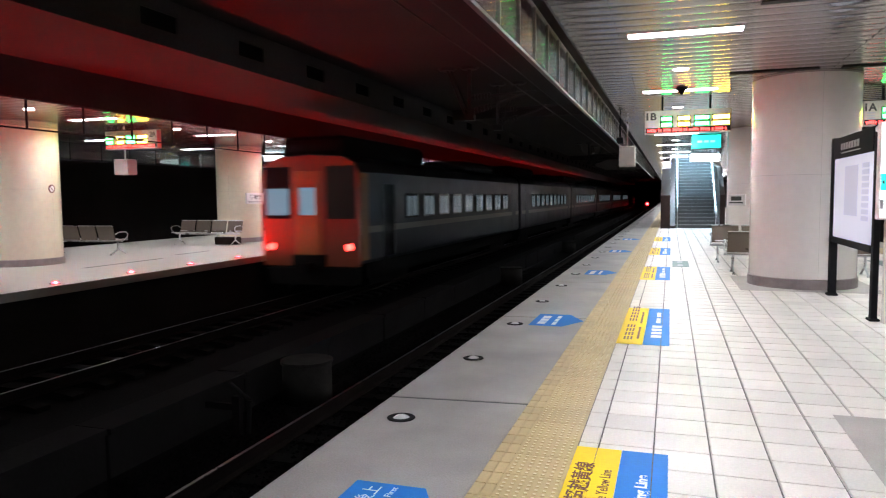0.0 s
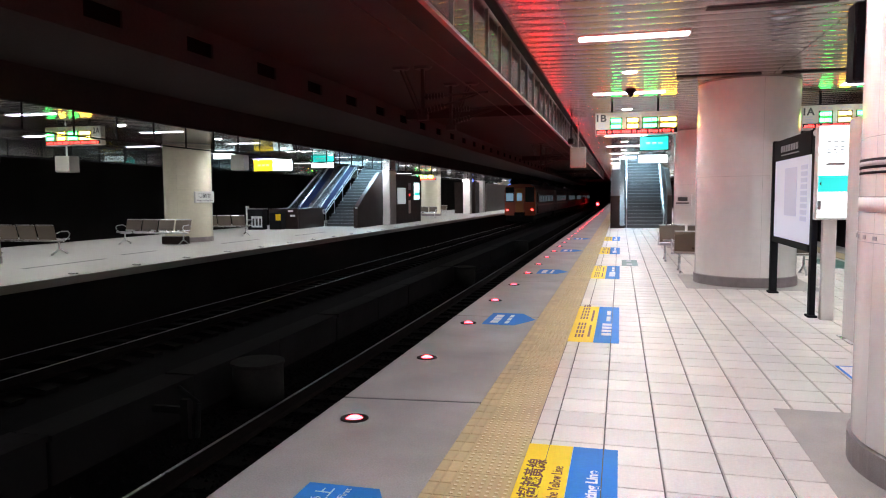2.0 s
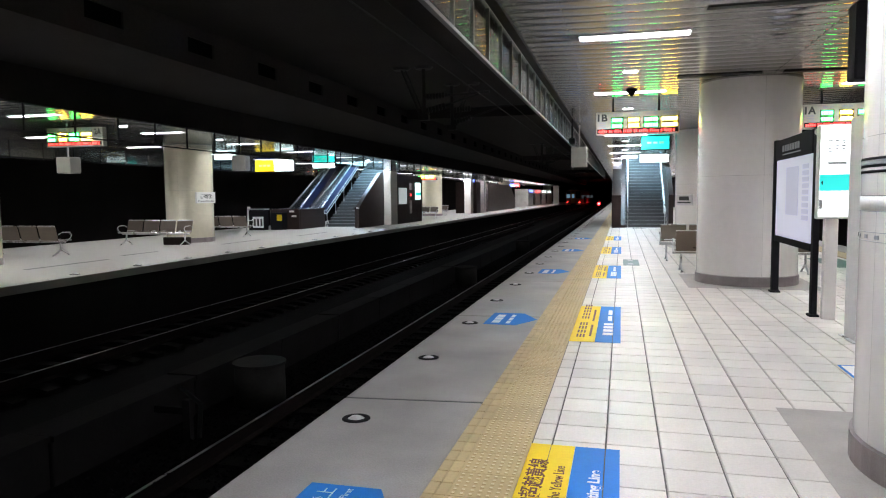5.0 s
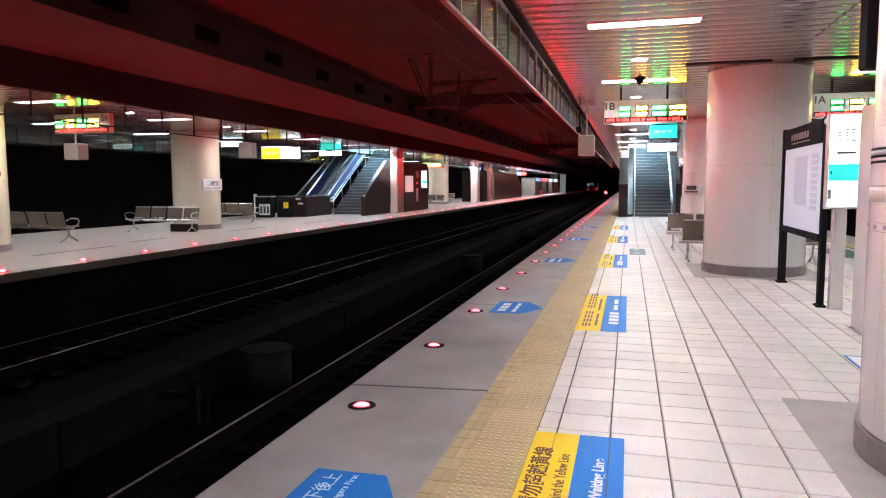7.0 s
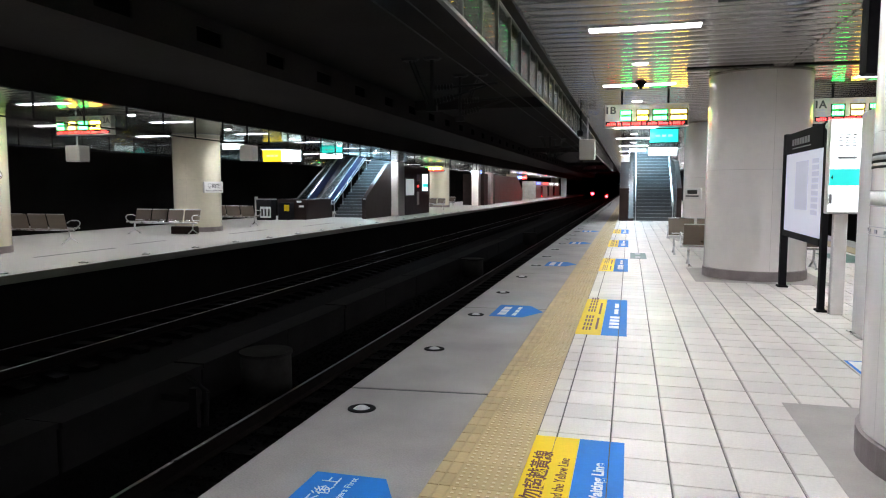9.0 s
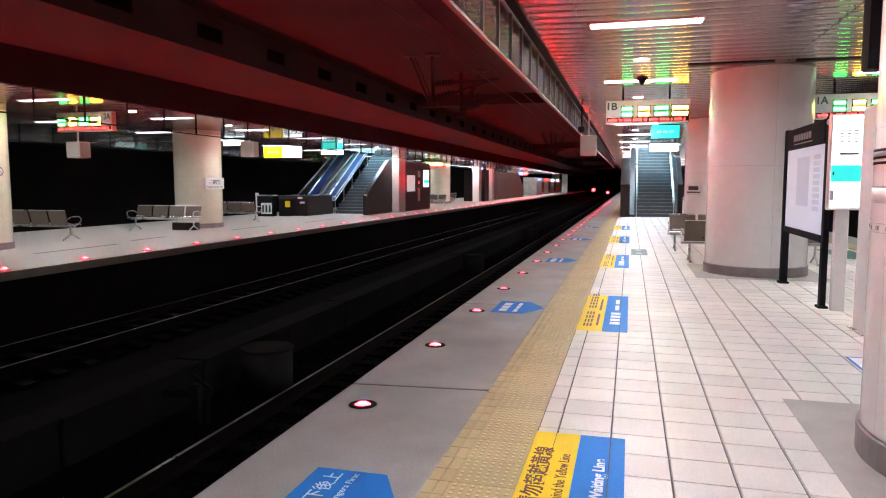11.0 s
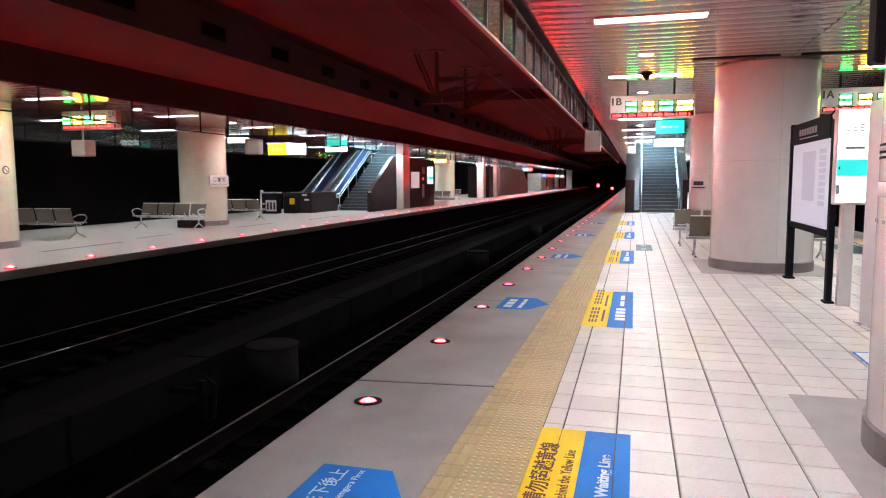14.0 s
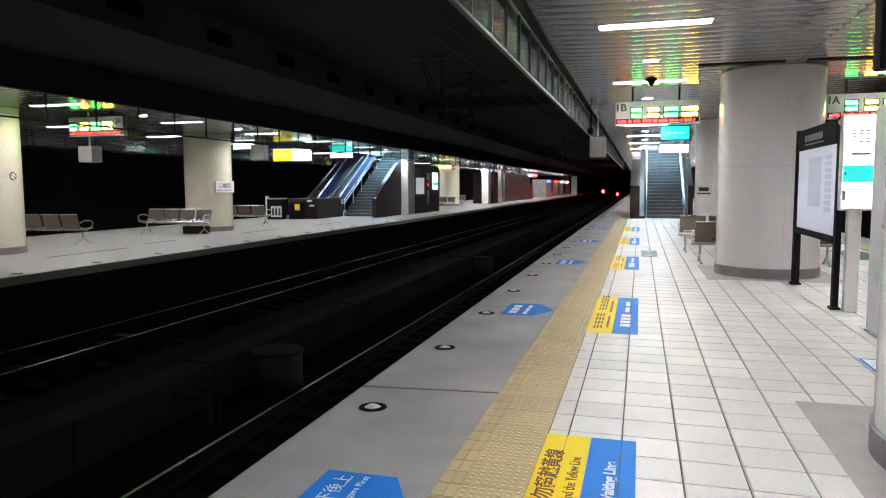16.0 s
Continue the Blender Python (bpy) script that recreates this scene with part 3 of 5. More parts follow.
def build_edge_lamps():
    f = thing("edge_lamp", pose(0, 0, 0), "round flush red flashing warning lamp in the platform edge", "warning lamp", "platform edge warning lamps")
    bm = bmesh.new()
    n = 24
    rings = []
    for r, z in ((0.1, 0.0), (0.098, 0.006), (0.064, 0.01), (0.062, -0.02)):
        rings.append([bm.verts.new((r * math.cos(2 * math.pi * i / n), r * math.sin(2 * math.pi * i / n), z)) for i in range(n)])
    for a, b in zip(rings, rings[1:]):
        for i in range(n):
            bm.faces.new((a[i], a[(i + 1) % n], b[(i + 1) % n], b[i]))
    part("bezel", bm, M_BLACK, f, "dark metal bezel ring", True)
    bm = bmesh.new()
    # the beam leaves the lit half by a well, so that it is thrown upwards
    R, rings = 0.085, []
    prof = [(R * math.sin(math.radians(a)), -R * math.cos(math.radians(a))) for a in range(8, 153, 12)]
    prof += [(0.034, 0.078), (0.03, 0.0655)]
    for r, z in prof:
        rings.append([bm.verts.new((r * math.cos(2 * math.pi * i / n), r * math.sin(2 * math.pi * i / n), z)) for i in range(n)])
    for a, b in zip(rings, rings[1:]):
        for i in range(n):
            fc = bm.faces.new((a[i], a[(i + 1) % n], b[(i + 1) % n], b[i]))
            fc.material_index = 1 if fc.calc_center_median().z > 0.04 else 0
    bm.faces.new(rings[0][::-1])
    bm.faces.new(rings[-1]).material_index = 2
    lens = part("lens", bm, (M_LENS, M_RED, M_BEAM_NEAR), f, "frosted ball lens with a red lit half", True)
    lens.matrix_basis = pose(0, 0, -0.06)
    far_mesh = lens.data.copy()
    far_mesh.materials[2] = M_BEAM_FAR
    for side in (0, 1):
        for k in range(44):
            x, y = ((-1.79, 4.45 + 1.885 * (k - 2)), (-11.05, 10.05 + 1.95 * (k - 3)))[side]
            if side == 0 and k == 0:
                f.matrix_basis = pose(x, y, 0.002)
                ob = f
            else:
                ob = copy_thing(f, pose(x, y, 0.002))
            ball = [c for c in ob.children if c.name.startswith("lens")][0]
            if side:
                ball.data = far_mesh
            EDGE_LENSES.append((ball, side))


def lens_rows(spans, side):
    """The ball lens turns half round whenever the lamp flashes on or off; on the far edge it leans to the tracks."""
    at = lambda a: pose(0, 0, (-0.06, -0.04)[side], 0, (0, 16)[side], 0) @ pose(0, 0, 0, a, 0, 0)
    lit = spans[0][0] <= 0
    ang = 0 if lit else 180
    rows = [(0.0, at(ang))]
    edges = sorted(t for s in spans for t in s if 0 < t < 15.9)
    for te in edges:
        rows.append((te - 0.05, at(ang)))
        for k in (60, 120, 180):
            rows.append((te - 0.05 + k / 60 / 30, at(ang + k)))
        ang += 180
    rows.append((16.0, at(ang)))
    return rows


# ---- train ----
CARS = []
CAR_L = 20.3


def track_point(s):
    """Place and heading on the far track, s metres along it; it bends away past 180 m."""
    if s < 180:
        return -9.2, s, 0.0
    R = 260.0
    a = min((s - 180) / R, 1.2)
    return -9.2 - R * (1 - math.cos(a)), 180 + R * math.sin(a) + max(0, (s - 180) / R - 1.2) * 1.0, math.degrees(a)


def build_car(tail):
    c = thing("train_carriage", pose(-9.2, 0, 0), "blue-grey railway carriage with an orange cab end and red tail lamps" if tail else "blue-grey railway carriage with a row of saloon windows", "train", "train carriages")
    W = 1.45
    prof = [(-W, -0.1), (-W, 2.25), (-W + 0.12, 2.5), (-W + 0.45, 2.68), (0, 2.76), (W - 0.45, 2.68), (W - 0.12, 2.5), (W, 2.25), (W, -0.1), (W - 0.06, -0.2), (-W + 0.06, -0.2)]
    bm = bmesh.new()
    section(bm, prof, 0.15 if tail else 0.3, CAR_L - 0.3)
    part("body", bm, M_TRAIN, c)
    for s in (-1, 1):
        bm = bmesh.new()
        bx(bm, s * W - 0.006, s * W + 0.006, 0.6, CAR_L - 0.3, 0.62, 0.8)
        part("stripe", bm, M_CREAM, c, "cream painted stripe")
        for k in range(9):
            y = 3.4 + k * 1.62
            bm = bmesh.new()
            rbx(bm, s * W - 0.02, s * W + 0.008, y, y + 1.1, 0.95, 1.7, 0.007, 1)
            w = part("window", bm, M_DARKWIN, c)
            # two glowing panes imitate the grey reflections in the side glass
            bm = bmesh.new()
            bx(bm, s * W + s * 0.008, s * W + s * 0.012, y + 0.1, y + 0.48, 1.0, 1.62)
            bx(bm, s * W + s * 0.008, s * W + s * 0.012, y + 0.58, y + 1.0, 1.0, 1.62)
            part("lit_pane", bm, M_PANEREFL, w)
        for y in (1.6, CAR_L - 1.9):
            bm = bmesh.new()
            bx(bm, s * W - 0.02, s * W + 0.01, y, y + 0.85, -0.1, 1.95)
            part("side_door", bm, M_DARKWIN if tail and y < 3 else M_TRAIN, c)
    for y0, y1, z in ((0.25, 6.5, 3.26), (11.5, 16.5, 3.1)):
        bm = bmesh.new()
        rbx(bm, -1.0, 1.0, y0, y1, 2.6, z, 0.24, 3)
        part("roof_unit", bm, M_UNDER, c, "dark roof equipment")
    bm = bmesh.new()
    bx(bm, -1.25, 1.25, 1.0, CAR_L - 1.0, -0.65, -0.2)
    for y in (3.2, CAR_L - 3.2):
        bx(bm, -1.0, 1.0, y - 1.5, y + 1.5, -0.95, -0.55)
    part("underframe", bm, M_UNDER, c)
    for y in (2.2, 4.2, CAR_L - 4.2, CAR_L - 2.2):
        bm = bmesh.new()
        for s in (-1, 1):
            cyl(bm, 0, 0, -0.06, 0.06, 0.42, 20, m=Matrix.Translation((s * 0.57, y, RAIL + 0.42)) @ pose(0, 0, 0, 0, 90, 0))
        part("wheelset", bm, M_UNDER, c)
    if tail:
        bm = bmesh.new()
        # slightly bowed end with three window bays
        section(bm, [(-W, -0.25), (-W, 2.25), (-W + 0.12, 2.48), (-W + 0.45, 2.66), (0, 2.72), (W - 0.45, 2.66), (W - 0.12, 2.48), (W, 2.25), (W, -0.25)], 0.02, 0.15)
        part("end_wall", bm, M_ORANGE, c, "orange painted cab end")
        bm = bmesh.new()
        rbx(bm, -0.42, 0.36, -0.03, 0.03, -0.2, 2.3, 0.02, 1)
        door = part("gangway_door", bm, M_AMBER, c, "amber end door")
        bm = bmesh.new()
        bx(bm, -0.27, 0.2, -0.036, -0.03, 1.12, 1.86)
        part("door_window", bm, M_CABIN, door)
        for x0, x1, m in ((-1.36, -0.56, M_CABIN), (0.5, 1.36, M_DARKWIN)):
            bm = bmesh.new()
            rbx(bm, x0, x1, 0.0, 0.05, 1.02, 2.42, 0.02, 1)
            w = part("cab_window", bm, M_DARKWIN, c, "black-framed cab window")
            bm = bmesh.new()
            bx(bm, x0 + 0.06, x1 - 0.06, -0.006, -0.001, 1.12, 1.84)
            part("pane", bm, m, w)
        for s in (-1, 1):
            bm = bmesh.new()
            cyl(bm, 0, 0, -0.05, 0.0, 0.12, 20, m=Matrix.Translation((s * 1.17, -0.0, 0.27)) @ pose(0, 0, 0, 90, 0, 0))
            t = part("tail_lamp", bm, M_BLACK, c, "round tail lamp")
            bm = bmesh.new()
            cyl(bm, 0, 0, 0.0, 0.012, 0.095, 20, m=Matrix.Translation((s * 1.17, 0.0, 0.27)) @ pose(0, 0, 0, 90, 0, 0))
            part("lit_lens", bm, M_TAIL, t)
        for s in (-1, 1):
            bm = bmesh.new()
            bx(bm, s * W - 0.012, s * W + 0.012, 0.15, 0.62, -0.1, 2.22)
            part("corner_panel", bm, M_AMBER, c, "amber painted corner panel")
        bm = bmesh.new()
        rbx(bm, -0.52, 0.48, -0.045, 0.02, -0.26, 0.06, 0.02, 1)
        part("coupler_recess", bm, M_UNDER, c)
        bm = bmesh.new()
        bx(bm, -1.3, 1.3, -0.05, 0.4, -0.75, -0.3)
        rod(bm, (-0.6, 0.2, -0.3), (-0.55, -0.12, -0.85), 0.04)
        rod(bm, (0.6, 0.2, -0.3), (0.55, -0.12, -0.85), 0.04)
        rbx(bm, -0.15, 0.15, -0.4, 0.1, -0.42, -0.15, 0.03, 1)
        part("coupler_beam", bm, M_UNDER, c)
    return c


def build_train():
    for i in range(6):
        if i < 2:
            c = build_car(i == 0)
        else:
            c = copy_thing(CARS[1], pose(-9.2, 0, 0))
        c.matrix_basis = pose(-9.2, 16.5 + i * CAR_L, 0)
        CARS.append(c)




# ---- floor markings ----
FLAT = pose(0, 0, 0, 0, 0, 90)


def lay(x, y, z=0.0035):
    """Writing on the floor that reads along the platform, its head towards the tracks."""
    return pose(x, y, z, 0, 0, 90)


def floor_film(y0, y1, first):
    f = thing("floor_sticker", pose(0, 0, 0.003), "yellow and blue waiting-line sticker stuck on the floor tiles", "floor sticker", "waiting-line stickers")
    bm = bmesh.new()
    bx(bm, -0.53, -0.262, y0, y1 - 0.3, 0, 0.001)
    bx(bm, -0.53, -0.409, y1 - 0.3, y1, 0, 0.001)
    bx(bm, -0.405, -0.262, y1 - 0.3, y1, 0, 0.001)
    part("yellow_film", bm, M_YELLOW, f, "yellow half of the sticker")
    bm = bmesh.new()
    bx(bm, -0.26, -0.083, y0, y1, 0, 0.001)
    bx(bm, -0.077, 0.005, y0, y1, 0, 0.001)
    part("blue_film", bm, M_BLUE, f, "blue half of the sticker")
    ym = (y0 + y1) / 2
    if first:
        writing("lettering", "請勿超越黃線", 0.2, lay(-0.45, y1 - 0.655, 0.0022), M_INK, f, 0.003, (0.8, 0.115))
        writing("lettering", "Please Stand Behind the Yellow Line", 0.1, lay(-0.325, y1 - 0.86, 0.0022), M_INK, f, 0.0, (1.04, 0.06))
        writing("lettering", "Waiting Line", 0.1, lay(-0.122, y1 - 0.635, 0.0022), M_WINK, f, 0.003, (0.55, 0.085))
    else:
        for k in range(9):
            y = y0 + 0.3 + k * 0.24 + (0.15 if k > 3 else -0.05)
            for r in range(3):
                bm = bmesh.new()
                bx(bm, -0.47 + r * 0.035, -0.45 + r * 0.035, y, y + 0.17, 0.001, 0.0018)
                part("text_bar", bm, M_INK, f)
        for a, b in ((0.3, 1.0), (1.25, 2.1)):
            bm = bmesh.new()
            bx(bm, -0.335, -0.31, y0 + a, y0 + b, 0.001, 0.0018)
            part("text_bar", bm, M_INK, f)
        for k in range(4):
            bm = bmesh.new()
            bx(bm, -0.19, -0.08, y0 + 0.4 + k * 0.2, y0 + 0.54 + k * 0.2, 0.001, 0.0018)
            part("text_bar", bm, M_WINK, f)
        for k in range(2):
            bm = bmesh.new()
            bx(bm, -0.15, -0.1, y0 + 1.3 + k * 0.45, y0 + 1.65 + k * 0.45, 0.001, 0.0018)
            part("text_bar", bm, M_WINK, f)
    return f


def arrow_film(y, first):
    f = thing("floor_arrow", pose(0, y, 0.003), "blue arrow-shaped sticker with white writing on the platform edge", "floor sticker", "blue arrow stickers")
    bm = bmesh.new()
    pts = [(-1.62, -0.42), (-1.22, -0.42), (-1.01, 0), (-1.22, 0.42), (-1.62, 0.42)]
    lo = [bm.verts.new((a, b, 0)) for a, b in pts]
    hi = [bm.verts.new((a, b, 0.001)) for a, b in pts]
    bm.faces.new(hi)
    for i in range(5):
        bm.faces.new((lo[i], lo[(i + 1) % 5], hi[(i + 1) % 5], hi[i]))
    part("film", bm, M_BLUE, f)
    if first:
        writing("lettering", "先下後上", 0.15, lay(-1.495, 0.155, 0.0022), M_WINK, f, 0.0, (0.43, 0.1))
        writing("lettering", "Passengers First", 0.085, lay(-1.375, 0.165, 0.0022), M_WINK, f, 0.0, (0.44, 0.05))
    else:
        for x0, x1, h in ((-1.54, -1.44, 0.3), (-1.36, -1.31, 0.32)):
            for k in range(3):
                bm = bmesh.new()
                bx(bm, x0, x1, -h + k * h * 0.68, -h + k * h * 0.68 + h * 0.56, 0.001, 0.0018)
                part("text_bar", bm, M_WINK, f)
    return f


def floor_plate(name, x0, x1, y0, y1, m, label, m2=None, z=0.003):
    f = thing(name, pose(0, 0, z), label, "floor sticker")
    bm = bmesh.new()
    bx(bm, x0, x1, y0, y1, 0, 0.001)
    part("film", bm, m, f)
    if m2:
        bm = bmesh.new()
        bx(bm, x0 + 0.025, x1 - 0.025, y0 + 0.03, y1 - 0.03, 0.001, 0.0018)
        part("inner_film", bm, m2, f)


# ---- signs ----
def departure_sign(m, mark, mirrored, label):
    s = thing("departure_sign", m, label, "sign", "departure signs")
    W, H = 1.66, 0.47
    bm = bmesh.new()
    rbx(bm, 0, W, 0, 0.16, -H, 0, 0.01, 1)
    part("housing", bm, M_SIGNCASE, s, "cream metal sign housing")
    fx = lambda a: (W - a) if mirrored else a
    if mark:
        writing("lettering", mark, 0.15, pose(fx(0.13), -0.003, -0.115, 90), M_BINK, s, 0.005, (0.2, 0.15))
    for r in range(3):
        bm = bmesh.new()
        c = fx(0.13)
        bx(bm, c - 0.07, c + 0.07, -0.003, 0, -0.235 - r * 0.05, -0.21 - r * 0.05)
        part("text_bar", bm, M_GINK, s)
    for x0, x1, g in ((0.32, 0.53, 1), (0.65, 0.87, 0), (0.97, 1.24, 1), (1.31, 1.62, 0)):
        if mirrored:
            x0, x1 = x0 - 0.27, x1 - 0.27
        bm = bmesh.new()
        for q in range(2):
            a = x0 + 0.03 + q * (x1 - x0) * 0.5
            bx(bm, a, a + (x1 - x0) * 0.38, -0.002, 0, -0.075, -0.035)
        part("heading_bar", bm, M_GINK, s)
        for r, (z0, z1) in enumerate(((-0.215, -0.12), (-0.335, -0.24))):
            bm = bmesh.new()
            bx(bm, x0 - 0.02, x1 + 0.02, -0.003, 0, z0 - 0.008, z1 + 0.008)
            d = part("display", bm, M_BLACK, s)
            n = 5
            for q in range(n):
                w = (x1 - x0) / n
                bm = bmesh.new()
                bx(bm, x0 + q * w + 0.003, x0 + (q + 1) * w - 0.005, -0.006, -0.003, z0 + (z1 - z0) * 0.1, z0 + (z1 - z0) * 0.86)
                part("lit_character", bm, M_GREEN_L if g else M_WHITE_L, d)
    bm = bmesh.new()
    bx(bm, 0.02, W - 0.02, -0.004, 0, -0.44, -0.35)
    d = part("ticker", bm, M_BLACK, s)
    rnd = random.Random(11)
    x = 0.05
    while x < W - 0.1:
        for k in range(rnd.choice((1, 2, 4, 5))):
            if x > W - 0.08:
                break
            bm = bmesh.new()
            bx(bm, x, x + 0.026, -0.007, -0.004, -0.425, -0.368 + rnd.choice((0, -0.012)))
            part("lit_character", bm, M_RED_L, d)
            x += 0.037
        x += 0.03
    for x in (0.34, 1.26):
        bm = bmesh.new()
        bx(bm, x - 0.02, x + 0.02, 0.06, 0.1, 0, 0.23)
        part("hanger", bm, M_BLACK, s)
    return s


def lit_sign(name, x0, x1, y, z0, z1, mats, label, hang=True):
    s = thing(name, pose(x0, y, z0), label, "sign", "hanging lit signs")
    W, H = x1 - x0, z1 - z0
    bm = bmesh.new()
    rbx(bm, -0.02, W + 0.02, 0, 0.14, -0.02, H + 0.02, 0.01, 1)
    part("housing", bm, M_BLACK, s)
    a = 0.0
    for frac, m in mats:
        bm = bmesh.new()
        bx(bm, a * W + 0.002, (a + frac) * W - 0.002, -0.008, -0.002, 0.0, H)
        p = part("lit_face", bm, m, s)
        for k in range(3):
            u = a * W + frac * W * (0.2 + 0.22 * k)
            bm = bmesh.new()
            bx(bm, u, u + frac * W * 0.16, -0.012, -0.008, H * 0.42, H * 0.58)
            part("text_bar", bm, M_SIGNTEXT, p)
        a += frac
    if hang and CEIL - z1 > 0.05:
        for x in (0.12, W - 0.12):
            bm = bmesh.new()
            rod(bm, (x, 0.07, H), (x, 0.07, CEIL - z0), 0.012)
            part("hanger", bm, M_BLACK, s)
    return s


def hung_box(x, y, z0, z1, w, label):
    s = thing("speaker_box", pose(x, y, z0), label, "loudspeaker", "hanging speaker boxes")
    bm = bmesh.new()
    rbx(bm, -w / 2, w / 2, -0.18, 0.18, 0, z1 - z0, 0.025, 2)
    part("case", bm, M_BOX, s)
    bm = bmesh.new()
    rod(bm, (0, 0, z1 - z0), (0, 0, CEIL - z0), 0.02)
    part("hanger", bm, M_STEEL, s)


def info_board():
    s = thing("info_board", pose(2.36, 9.57, 0), "black free-standing information board with a backlit map poster", "notice board")
    L = 2.28
    for y, a in ((0.0, 0.034), (L, 0.05)):
        bm = bmesh.new()
        rbx(bm, -a, a, y - 0.06, y + 0.06, 0, 2.38, 0.008, 1)
        rbx(bm, -a - 0.025, a + 0.025, y - 0.085, y + 0.085, 0, 0.03, 0.006, 1)
        part("post", bm, M_BLACK, s)
    bm = bmesh.new()
    rbx(bm, -0.045, 0.045, 0.06, L - 0.06, 2.06, 2.36, 0.008, 1)
    h = part("header", bm, M_BLACK, s)
    for k in range(7):
        bm = bmesh.new()
        bx(bm, -0.05, -0.046, 0.72 + k * 0.15, 0.83 + k * 0.15, 2.17, 2.26)
        part("text_bar", bm, M_GINK, h)
    bm = bmesh.new()
    bx(bm, -0.05, -0.046, 0.65, 1.7, 2.12, 2.135)
    part("text_bar", bm, M_GINK, h)
    bm = bmesh.new()
    rbx(bm, -0.045, 0.045, 0.06, L - 0.06, 0.82, 0.91, 0.008, 1)
    part("sill", bm, M_BLACK, s)
    bm = bmesh.new()
    bx(bm, -0.02, 0.03, 0.06, L - 0.06, 0.91, 2.06)
    p = part("poster", bm, M_MAP, s, "backlit pale lavender map poster")
    for k in range(9):
        bm = bmesh.new()
        bx(bm, -0.024, -0.02, 0.3, 0.62, 1.2 + k * 0.085, 1.26 + k * 0.085)
        part("text_bar", bm, M_PRINT, p)
    bm = bmesh.new()
    bx(bm, -0.024, -0.02, 0.85, 1.55, 1.25, 1.93)
    part("map_print", bm, M_PRINT, p)
    bm = bmesh.new()
    cyl(bm, 0, 0, 0, 0.006, 0.045, 20, m=Matrix.Translation((-0.012, -0.06, 2.31)) @ pose(0, 0, 0, 90, 0, 0))
    i = part("round_mark", bm, M_WINK, s, "white round information mark")
    writing("lettering", "i", 0.075, pose(-0.012, -0.068, 2.31, 90), M_BINK, s, 0.003)


def station_panel():
    s = thing("station_sign", pose(2.5, 9.32, 0), "backlit white station name sign on a cream post", "sign")
    bm = bmesh.new()
    rbx(bm, -0.185, 0.29, 0, 0.14, 1.24, 2.38, 0.01, 1)
    part("case", bm, M_WHITE, s)
    bm = bmesh.new()
    bx(bm, -0.17, 0.255, -0.004, -0.0005, 1.27, 2.37)
    p = part("face", bm, M_STATION, s, "lit white sign face")
    bm = bmesh.new()
    bx(bm, -0.17, 0.255, -0.008, -0.004, 1.58, 1.78)
    b = part("band", bm, M_TEAL_P, p, "teal band with arrows")
    bm = bmesh.new()
    for k in range(3):
        x = -0.09 + k * 0.075
        for r in range(5):
            bx(bm, x, x + 0.05 - 0.01 * (r % 2), -0.009, -0.004, 2.05 + r * 0.032, 2.066 + r * 0.032)
    bx(bm, -0.09, 0.12, -0.009, -0.004, 1.9, 1.93)
    bx(bm, -0.17, -0.13, -0.009, -0.004, 1.36, 1.48)
    part("text_bar", bm, M_GINK, p)
    for x0, sgn in ((-0.145, -1), (0.23, 1)):
        bm = bmesh.new()
        v = [bm.verts.new((x0 + sgn * 0.012, -0.01, 1.68)), bm.verts.new((x0 - sgn * 0.01, -0.01, 1.71)), bm.verts.new((x0 - sgn * 0.01, -0.01, 1.65))]
        bm.faces.new(v)
        bmesh.ops.solidify(bm, geom=bm.faces[:], thickness=0.002)
        part("arrow", bm, M_BINK, s)
    bm = bmesh.new()
    rbx(bm, -0.09, 0.06, 0.02, 0.12, 0, 1.24, 0.008, 1)
    part("post", bm, M_ENAMEL, s)


def pillar_band():
    s = thing("line_map_band", pose(2.15, 4.3, 0), "line map band printed round the cream pillar", "sign")
    n = 64

    def ring(name, z0, z1, r, m):
        bm = bmesh.new()
        vs = []
        for rr, z in ((r, z0), (r, z1), (r - 0.004, z1), (r - 0.004, z0)):
            vs.append([bm.verts.new((rr * math.cos(2 * math.pi * i / n), rr * math.sin(2 * math.pi * i / n), z)) for i in range(n)])
        for a in range(4):
            for i in range(n):
                bm.faces.new((vs[a][i], vs[a][(i + 1) % n], vs[(a + 1) % 4][(i + 1) % n], vs[(a + 1) % 4][i]))
        part(name, bm, m, s, "", True)
    R = 0.8335
    ring("black_ring", 1.69, 1.745, R, M_BLACK)
    ring("grey_ring", 1.705, 1.73, R + 0.001, M_GINK)
    ring("black_ring", 1.66, 1.675, R, M_BLACK)
    ring("line", 1.533, 1.537, R, M_BINK)
    ring("line", 1.449, 1.453, R, M_GINK)
    ring("pale_ring", 1.453, 1.533, R - 0.001, M_WHITE)
    ring("line", 1.335, 1.338, R, M_GINK)
    ring("line", 1.285, 1.288, R, M_GINK)
    for k in range(40):
        a = math.radians(k * 9)
        bm = bmesh.new()
        bx(bm, R - 0.002, R + 0.0015, -0.02, 0.02, 1.3, 1.322, m=pose(0, 0, 0, 0, 0, k * 9))
        part("text_bar", bm, M_GINK, s)
    bm = bmesh.new()
    bx(bm, R - 0.002, R + 0.002, -0.01, 0.01, 1.51, 1.56, m=pose(0, 0, 0, 0, 0, 205))
    part("red_mark", bm, M_INK, s)


